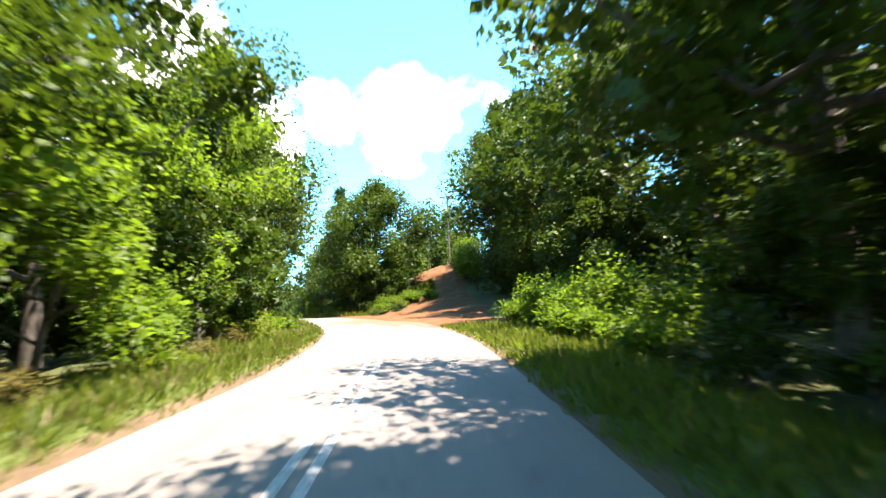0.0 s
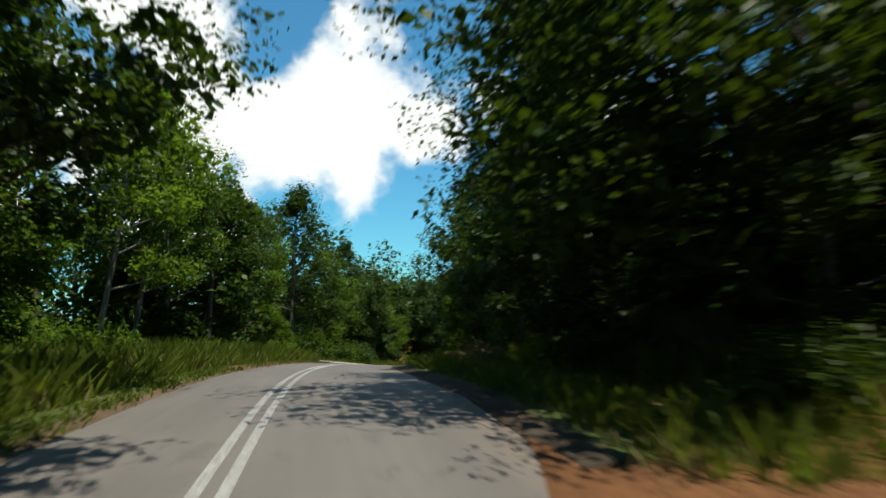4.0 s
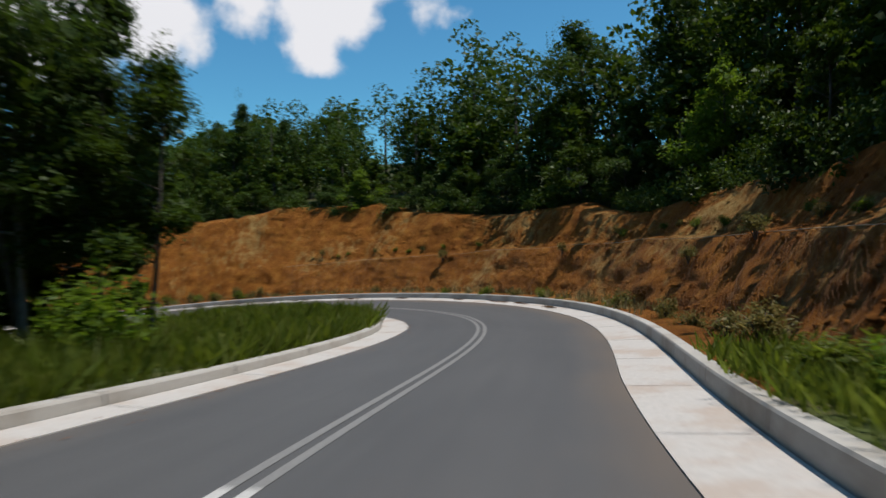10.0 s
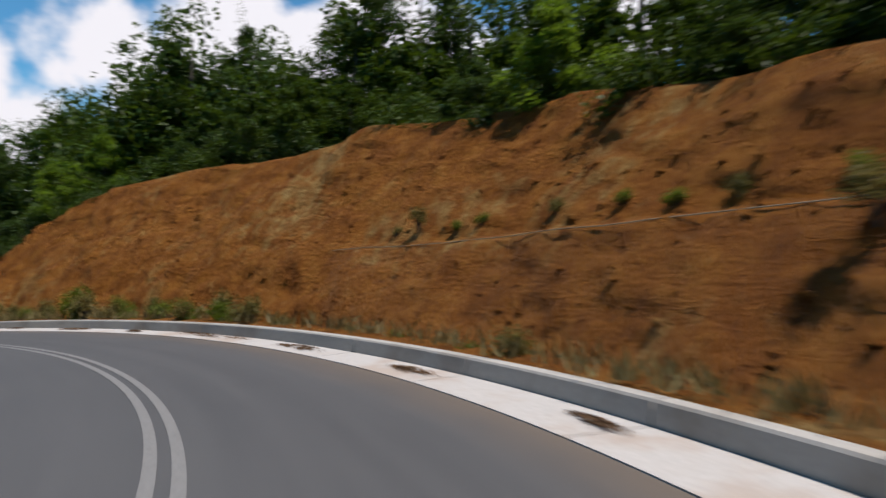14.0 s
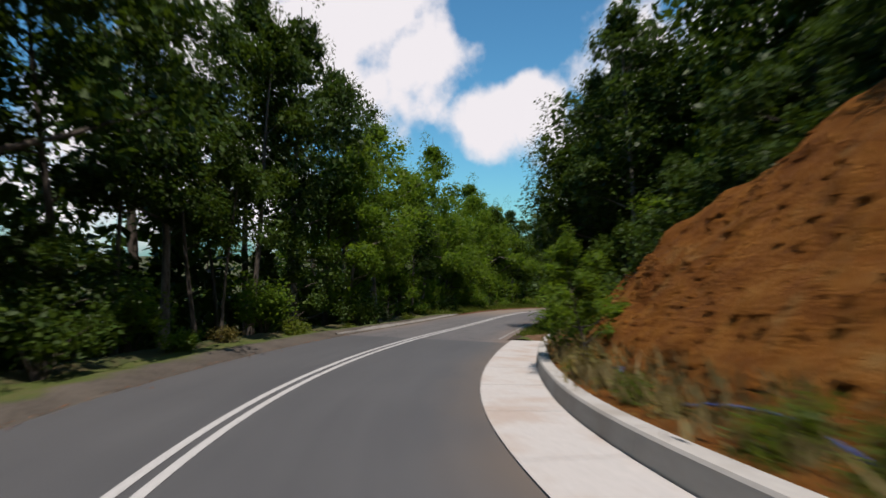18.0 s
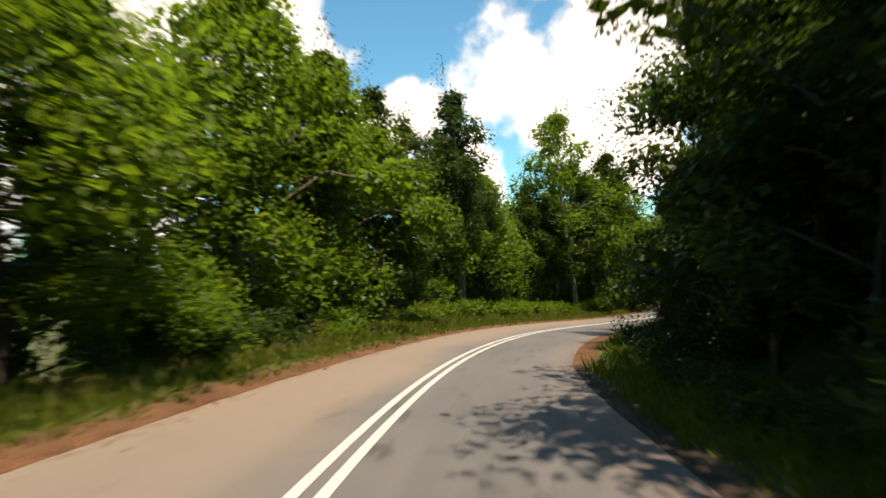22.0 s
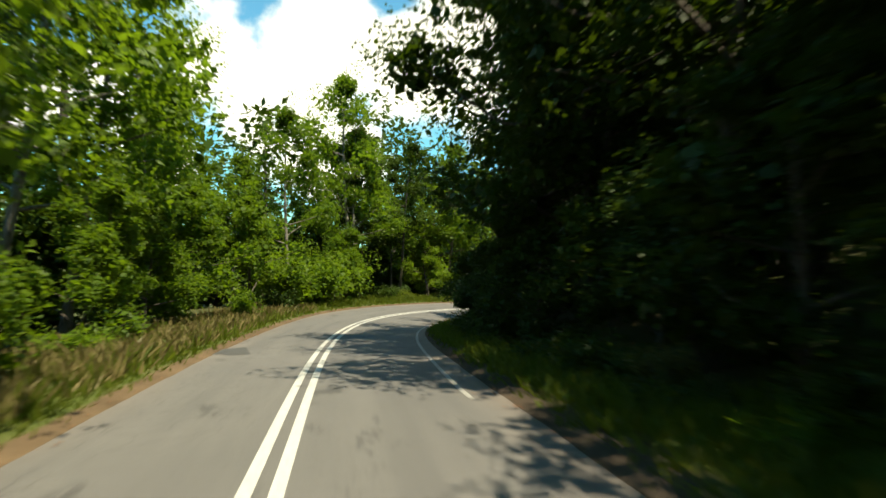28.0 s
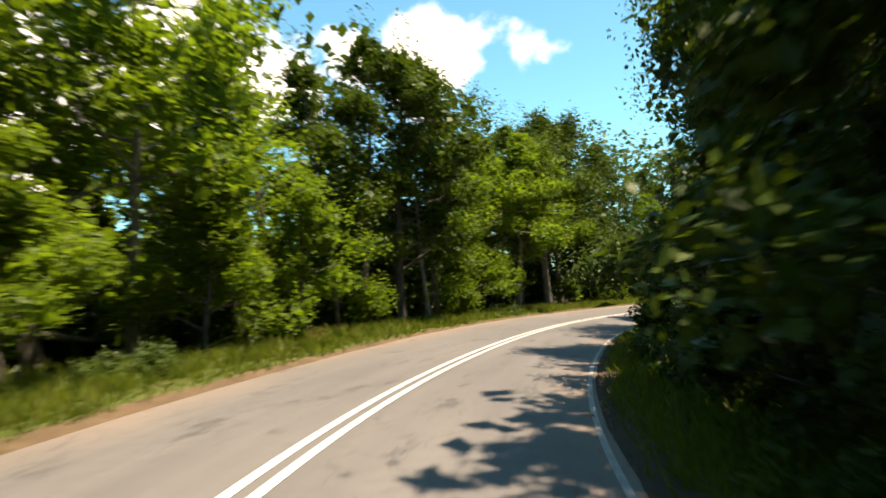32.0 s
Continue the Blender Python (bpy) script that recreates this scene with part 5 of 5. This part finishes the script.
verge_grass("dry_grass", [(-18, 42, -0.3, -1.4, 9, 0.28), (44, 84, -0.6, -3.0, 9, 0.6), (88, 105, 1.25, 2.8, 45, 0.5), (120, 186, 1.2, 1.9, 6, 0.35), (150, 188, 2.2, 3.4, 14, 0.5), (215, 280, -0.9, -2.6, 10, 0.34), (279, 303, -0.4, -2.6, 70, 0.42), (-18, 20, 0.3, 1.2, 8, 0.25), (46, 86, 0.4, 1.4, 8, 0.3)], STRAW, "dry straw-coloured grass on the road verges")
along(-16, 42, 3.4, 3.6, 4.6, FERNS, (0.6, 1.1), -1, sink=0.05)
along(44, 84, 2.8, 4.4, 6.8, FERNS, (0.7, 1.3), -1, sink=0.05)
along(86, 112, 2.4, 5.4, 7.6, FERNS + BUSHES, (0.6, 1.1), -1, sink=0.05)
along(172, 226, 3.6, 4.0, 5.0, FERNS + BUSHES, (0.5, 0.9), -1, sink=0.05)
along(256, 372, 3.6, 4.0, 5.0, FERNS + BUSHES, (0.5, 0.9), -1, sink=0.05)
along(46, 86, 3.0, 4.3, 5.4, FERNS, (0.7, 1.2), 1, sink=0.05)
along(87, 116, 1.6, 5.2, 6.8, FERNS + FERNS[2:], (0.6, 1.1), 1, sink=0.05)
along(189, 372, 3.0, 4.0, 4.6, FERNS, (0.5, 0.9), 1, sink=0.05)


# ---------------------------------------------------------------- single trees and shrubs that stand out
def plant_at(pattern, s, u, turn, size, sink=0.1, squash=1.0):
    x, y, _ = road_point(s, u)
    return plant(pattern, float(x), float(y), turn, size, sink, squash)


BROAD_OAK = make_tree(104, 12.6, 5.0, 0.06, 54, 15500, 0.28, LEAF_OAK_SHADED, BARK, 0.24, 0.0, label="broad round oak standing alone beside the dirt track", name="broad_oak", limbs=True)
plant_at(BROAD_OAK, 51.2, 7.6, 40, 1.0, 0.2)
for k, (s, u, size) in enumerate(((48.5, 6.6, 0.72), (50.0, 8.6, 0.8), (52.5, 5.6, 0.9), (54.0, 8.0, 0.95))):
    plant_at(YOUNG[(0, 1, 2, 0)[k]], s, u, k * 80, size)
for k, (s, u, size) in enumerate(((46.2, 6.4, 0.5), (46.6, 7.8, 0.6), (47.6, 5.6, 0.55), (45.4, 7.0, 0.45), (48.8, 9.4, 0.6))):
    plant_at((BUSHES[1], FERNS[0], BUSHES[0])[k % 3], s, u, k * 70, size)
for k, (s, u, size) in enumerate(((36.0, -6.2, 1.05), (43.6, -5.0, 1.2), (47.8, -5.3, 1.15), (39.6, -6.0, 1.15), (45.6, -7.4, 1.25), (41.5, -8.2, 1.2), (51.6, -6.0, 1.1), (56.5, -8.2, 1.1))):
    plant_at(OAKS[k % 2], s, u, k * 100 + 30, size, 0.2)
for k, (s, u, size) in enumerate(((34.5, -5.0, 0.8), (37.5, -5.1, 0.9), (40.5, -5.0, 0.85), (43.2, -4.8, 0.95), (46.3, -4.7, 0.9), (48.4, -4.9, 0.9), (50.2, -5.3, 0.95), (47.0, -6.4, 1.1))):
    plant_at(YOUNG[(0, 2)[k % 2]], s, u, k * 67, size)
for k in range(26):
    s = pick.uniform(43.4, 49.5)
    plant_at((FERNS[0], FERNS[1], BUSHES[2])[k % 3], s, pick.uniform(4.4, 9.0) + (s - 43.4) * 0.5, k * 53, pick.uniform(0.5, 0.95) * (0.7 if k % 3 == 2 else 1.0), 0.05)
for k in range(16):
    plant_at((FERNS[0], BUSHES[1])[k % 2], 15.5 + k * 0.55, pick.uniform(4.6, 6.6), k * 71, pick.uniform(0.9, 1.3) if k % 2 == 0 else pick.uniform(0.6, 0.8), 0.05)
plant_at(TALLS[1], 88.4, 5.5, 130, 0.68, 0.3, 1.15)
plant_at(FERNS[1], 93.0, 5.1, 70, 1.35, 0.1, 1.7)
plant_at(FERNS[2], 94.0, 5.4, 10, 1.3, 0.1, 1.5)
plant_at(FERNS[2], 90.0, 5.3, 20, 1.3)
plant_at(FERNS[1], 91.5, 5.5, 60, 1.4)
plant_at(FERNS[2], 95.0, 5.5, 190, 1.4)
plant_at(FERNS[2], 96.5, 5.4, 150, 1.0)
plant_at(YOUNG[1], 179.0, 5.3, 20, 0.48)
plant_at(BUSHES[1], 182.0, 5.6, 90, 0.7)
plant_at(BUSHES[2], 186.5, 5.6, 250, 0.6)
for k, (s, u, size) in enumerate(((19.5, 11.5, 1.1), (24.5, 11.4, 1.05), (30.5, 10.4, 1.08), (35.5, 12.2, 1.08), (38.5, 15.4, 1.1), (43.5, 17.4, 1.1), (49, 21.4, 1.1), (45.5, 19.4, 1.1), (41.0, 15.6, 1.0), (55, 26.6, 1.15))):
    plant_at(OAKS[k % 2], s, u, k * 77, size, 0.3)
for k, (s, u) in enumerate(((38.5, 13.4), (41.0, 14.6), (43.6, 16.0))):
    plant_at(TALLS[k % 2], s, u, k * 90, 1.05, 0.2)
for k, (s, u) in enumerate(((46.5, 13.6), (48.5, 14.6), (50.5, 15.4), (52.0, 16.2), (45.0, 13.2), (51, 16.6), (53.5, 17.6), (55.5, 18.4), (57.5, 18.8), (60, 19.2), (61, 14.6), (63, 15.0), (64, 20.0), (58.0, 13.0))):
    plant_at(BUSHES[k % 3], s, u, k * 50, 1.0)
for k, (s, u, size) in enumerate(((264, -5.2, 1.2), (268.5, 5.6, 1.1), (262.0, 6.4, 1.15), (256.8, 6.6, 1.15), (256, -5.3, 1.2), (259.5, -5.0, 1.1))):
    plant_at((OAKS[2], TALLS[0], TALLS[2], TALLS[0], TALLS[2], TALLS[1])[k], s, u, k * 61, size, 0.3)
for k, (s, u, size) in enumerate(((289.5, 6.5, 1.05), (293.5, 6.7, 1.05))):
    plant_at(OAKS[k], s, u, k * 140, size, 0.2)
for k, (s, u, size) in enumerate(((302.5, -4.3, 1.2), (305.0, -3.9, 1.25), (307.6, -4.4, 1.3), (310.5, -4.9, 1.2))):
    plant_at(BUSHES[1], s, u, k * 83, size)
for k, (s, u, size) in enumerate(((80.0, 8.6, 0.95),)):
    plant_at((OAKS[0], TALLS[1], TALLS[2])[k], s, u, k * 60, size, 0.3)
for k, (s, u, size) in enumerate(((115.5, -9.0, 0.72), (114.6, -9.7, 0.68), (116.6, -9.9, 0.64), (115.0, -8.1, 0.62))):
    plant_at(TALLS[k % 2], s, u, k * 75, size, 0.2)
for s, u, size in ((98, -6.2, 1.3), (95.5, -6.6, 1.1), (90.5, -6.4, 1.2)):
    plant_at(BUSHES[0], s, u, s * 37, size)


# ---------------------------------------------------------------- power pole
def power_pole(s, u, tall):
    x, y, _ = (float(v) for v in road_point(s, u))
    pole = new("power_pole", None)
    tagged(pole, "weathered wooden power pole with a crossarm on the hill", "power pole")
    pole.matrix_basis = pose(x, y, float(ground_z(x, y)), 0, 0, 25)
    v, f = tube([[0, 0, -0.8], [0, 0, tall * 0.5], [0, 0, tall]], [0.12, 0.105, 0.085], 12)
    part("shaft", mesh_of("shaft", v, f, POLE_WOOD, True), pole)
    bm = bmesh.new()
    bmesh.ops.create_cube(bm, size=1, matrix=Matrix.Translation((0, -0.13, tall - 0.35)) @ Matrix.Diagonal((1.9, 0.10, 0.13, 1)))
    bmesh.ops.bevel(bm, geom=bm.edges[:], offset=0.012, segments=1, affect="EDGES")
    me = bpy.data.meshes.new("crossarm")
    bm.to_mesh(me)
    me.materials.append(POLE_WOOD)
    part("crossarm", me, pole)
    v, f = tube([[0, 0, 0], [0, 0, 0.05], [0, 0, 0.06], [0, 0, 0.11], [0, 0, 0.12], [0, 0, 0.17]], [0.02, 0.02, 0.05, 0.055, 0.035, 0.03], 10)
    me = mesh_of("insulator", v, f, CERAMIC, True)
    for dx in (-0.85, -0.4, 0.85):
        part("insulator", me, pole).location = (dx, -0.13, tall - 0.285)
    return pole


power_pole(59.0, 17.6, 7.4)


# ---------------------------------------------------------------- bank: net cable, stones, weeds, hose
def hose(name, s, h, out, radius, mat, label, category, seed):
    c = bank_point(s, h + 0.06 * fbm(s, s * 0, 1.3, seed + 1), out)
    c[1:-1] = (c[:-2] + 2 * c[1:-1] + c[2:]) / 4
    v, f = tube(c, np.full(len(s), radius), 6)
    return tagged(new(name, mesh_of(name, v, f, mat, True)), label, category)


line_s = span(110, 148, 0.4)
hose("net_cable", line_s, 2.30 + 0.25 * np.sin(line_s / 9.0), 0.03, 0.011, WIRE, "pale steel cable along the upper edge of slope netting", "cable", 81)
pipe_s = span(164, 186, 0.35)
hose("water_hose", pipe_s, 0.25 + 0.12 * np.sin(pipe_s * 1.3), 0.05, 0.02, BLUE_PIPE, "thin blue plastic hose lying along the bank's foot", "hose", 83)


def slope_net(a, b, pitch, seed):
    """Wire netting hung from the cable: two families of slanting wires lying close to the face."""
    top = lambda q: 2.26 + 0.25 * np.sin(q / 9.0)
    t = np.linspace(0, 1, 22)
    vs = []
    for lean in (-1, 1):
        start = np.arange(a, b, pitch)
        q = start[:, None] + lean * 1.5 * t[None] + 0.012 * np.sin(start[:, None] * 41 + t[None] * 30)
        h = 0.12 + (top(q) - 0.12) * t[None]
        c = bank_point(q, h, 0.055)
        d = unit(np.gradient(c, axis=1))
        w = unit(np.cross(d, np.array([0.0, 0.0, 1.0]))) * 0.0028
        n = len(start)
        i = (np.arange(n)[:, None] * 44 + np.arange(21) * 2).ravel()
        vs.append((np.stack([c - w, c + w], 2).reshape(-1, 3), np.stack([i, i + 1, i + 3, i + 2], 1)))
    v, f = join_meshes(vs)
    return tagged(new("slope_net", mesh_of("slope_net", v, f, RUSTY_WIRE)), "rusty wire netting hung over the lower face of the earth bank", "netting", kind="stuff")


slope_net(111.6, 146.5, 0.13, 86)


def stone_mesh(seed, mat, flat=0.7):
    g = np.random.default_rng(seed)
    bm = bmesh.new()
    bmesh.ops.create_icosphere(bm, subdivisions=1, radius=1.0)
    for v in bm.verts:
        v.co *= 0.75 + 0.5 * g.random()
        v.co.z *= flat
    me = bpy.data.meshes.new("stone")
    bm.to_mesh(me)
    me.materials.append(mat)
    return me


def bank_stones():
    """Pale marl lumps that stick out of the cut face."""
    g = np.random.default_rng(93)
    base = stone_mesh(5, CUT_EARTH)
    v0 = np.array([v.co[:] for v in base.vertices])
    f0 = np.array([p.vertices[:] for p in base.polygons])
    pieces = []
    for k in range(3800):
        s, f = g.uniform(108, 182), g.random() ** 1.2
        size = 0.025 + 0.075 * g.random() ** 2.5
        c = bank_point(s, f * float(BANK_H(s)) * 0.9)
        pieces.append((v0 @ np.linalg.qr(g.normal(size=(3, 3)))[0] * size * [1.3, 1.0, 0.8] + c, f0))
    v, f = join_meshes(pieces)
    return tagged(new("bank_clods", mesh_of("bank_clods", v, f, CUT_EARTH)), "clods of earth and marl sticking out of the bank", "clods", kind="stuff")


bank_stones()
for k in range(46):
    s = 117 + k * 1.45 + pick.uniform(-0.6, 0.6)
    h = 0.0 if pick.random() < 0.72 or s > 150 else pick.uniform(1.8, 2.8)
    x, y, z = (float(v) for v in bank_point(s, h))
    t = frame_at(s)[1]
    made = plant(pick.choice(FERNS[1:]), x - float(t[1]) * 0.25, y + float(t[0]) * 0.25, pick.uniform(0, 360), pick.uniform(0.35, 0.75), 0.0, pick.uniform(0.9, 1.5))
    made.location.z = z - 0.06


for k in range(26):
    s = 116 + k * 1.2 + pick.uniform(-0.6, 0.6)
    x, y, z = (float(v) for v in bank_point(s, 2.55 + 0.25 * math.sin(s / 9.0) + pick.uniform(0, 0.25)))
    if fbm(np.array([s]), np.array([0.0]), 6.0, 87)[0] < 0.03:
        continue
    made = plant(FERNS[(1, 2, 1)[k % 3]], x, y, pick.uniform(0, 360), pick.uniform(0.22, 0.42), 0.0, pick.uniform(1.0, 1.5))
    made.location.z = z - 0.06


for k in range(20):
    s = 149 + k * 1.0 + pick.uniform(-0.5, 0.5)
    plant_at(FERNS[(2, 1, 2)[k % 3]], s, float(KERB_R(s)) + pick.uniform(0.55, 1.2), k * 47, pick.uniform(0.45, 0.85), 0.02, pick.uniform(1.1, 1.7))


for k in range(29):
    s = 68 + k * 1.15 + pick.uniform(-0.5, 0.5)
    h = pick.uniform(0.1, 0.8) * float(BANK_H(s))
    x, y, z = (float(v) for v in bank_point(s, h))
    made = plant(pick.choice(FERNS + BUSHES), x, y, pick.uniform(0, 360), pick.uniform(0.45, 0.9), 0.0, pick.uniform(0.8, 1.2))
    made.location.z = z - 0.15


# ---------------------------------------------------------------- litter on the gutters
def litter_heap(s, u, long, wide, seed, parent_label):
    """A swept heap of leaves, twigs and soil: a low mound under loose chips."""
    g = np.random.default_rng(seed)
    n = 300
    hub = g.normal(size=(5, 2)) * 0.45
    spot = hub[g.integers(0, 5, n)] + g.normal(size=(n, 2)) * 0.28
    r = np.minimum(np.hypot(spot[:, 0], spot[:, 1]), 1)
    ds, du = spot[:, 0] * long / 2, np.clip(spot[:, 1] * wide / 2, -0.3, 0.3)
    h = 0.035 + 0.03 * (1 - r) + 0.02 * g.random(n)
    p = road_point(s + ds, u + du, h)
    v, f = leaves(g, p, 0.06, 0.45, 0.0)
    heap = new("litter_heap", None)
    tagged(heap, parent_label, "leaf litter", "litter heaps on the gutter")
    tagged(part("loose_leaf", mesh_of("loose_leaf", v, f, LITTER), heap), kind="stuff")
    q = np.linspace(0, 6.283, 15)[:-1]
    rings = [road_point(s + np.cos(q) * long / 2 * k * (1 + 0.15 * np.sin(q * 3 + seed)), u + np.sin(q) * wide / 2 * k * (1 + 0.15 * np.sin(q * 3 + seed)), z) for k, z in ((0.36, 0.024), (0.2, 0.030), (0.05, 0.033))]
    vv = np.concatenate(rings)
    i, j = np.meshgrid(np.arange(2), np.arange(14), indexing="ij")
    ff = np.stack([i * 14 + j, i * 14 + (j + 1) % 14, (i + 1) * 14 + (j + 1) % 14, (i + 1) * 14 + j], -1).reshape(-1, 4)
    part("mound", mesh_of("mound", vv, ff, LITTER, True), heap)
    return heap


for k, (s, f, long, wide) in enumerate(((127.0, 0.6, 1.5, 0.45), (129.6, 0.75, 0.9, 0.35), (131.2, 0.6, 1.0, 0.3), (134.4, 0.65, 1.1, 0.3), (138.2, 0.6, 0.9, 0.3), (141.5, 0.55, 1.0, 0.35), (145.0, 0.6, 1.2, 0.35), (149.2, 0.62, 2.4, 0.5), (152.3, 0.4, 0.6, 0.3), (156.0, 0.6, 1.2, 0.35), (160.0, 0.7, 0.8, 0.3))):
    litter_heap(s, float(RIGHT_EDGE(s) + (KERB_R(s) - RIGHT_EDGE(s)) * f), long, wide, 300 + k, "swept heap of dry leaves and soil on the gutter")
for k, (s, f, long) in enumerate(((153.0, 0.5, 0.9), (156.2, 0.6, 0.6), (159.4, 0.5, 1.0), (163.0, 0.6, 1.3), (167.0, 0.5, 1.1))):
    litter_heap(s, float(LEFT_EDGE(s) + (KERB_L(s) - LEFT_EDGE(s)) * f), long, 0.35, 330 + k, "swept heap of dry leaves and soil on the gutter")


# ---------------------------------------------------------------- earth heap at the gutter's end
def earth_heap(s, u, long, wide, tall, seed):
    n, m = 20, 14
    a, b = np.meshgrid(np.linspace(-1, 1, n), np.linspace(-1, 1, m), indexing="ij")
    r = np.clip(1 - np.hypot(a, b), 0, 1)
    h = tall * r**0.7 * (0.75 + 1.2 * fbm(a * 3, b * 3, 1.0, seed)) - 0.12 * (r <= 0)
    p = road_point(s + a * long / 2, u + b * wide / 2, h + 0.02).reshape(-1, 3)
    return tagged(new("earth_mound", mesh_of("earth_mound", p, grid_faces(n, m), LITTER, True)), "low mound of loose brown earth at the gutter's end", "earth mound")


earth_heap(190.2, 4.3, 3.4, 2.0, 0.22, 95)


# ---------------------------------------------------------------- patch in the asphalt
def asphalt_patch(s, u, long, wide, seed):
    q = np.linspace(0, 6.283, 25)[:-1]
    w = 1 + 0.25 * np.sin(q * 3 + seed) + 0.12 * np.sin(q * 7)
    p = np.concatenate([road_point(s + np.cos(q) * long / 2 * w, u + np.sin(q) * wide / 2 * w, 0.005), road_point([s], [u], 0.006)])
    f = [[k, (k + 1) % 24, 24] for k in range(24)]
    return tagged(new("asphalt_patch", mesh_of("asphalt_patch", p, f, TAR)), "dark tar patch in the old asphalt", "asphalt patch", kind="structure")


TAR = plain_material("tar", (0.055, 0.053, 0.052), 0.7)
asphalt_patch(287.4, -1.95, 1.5, 0.9, 1)
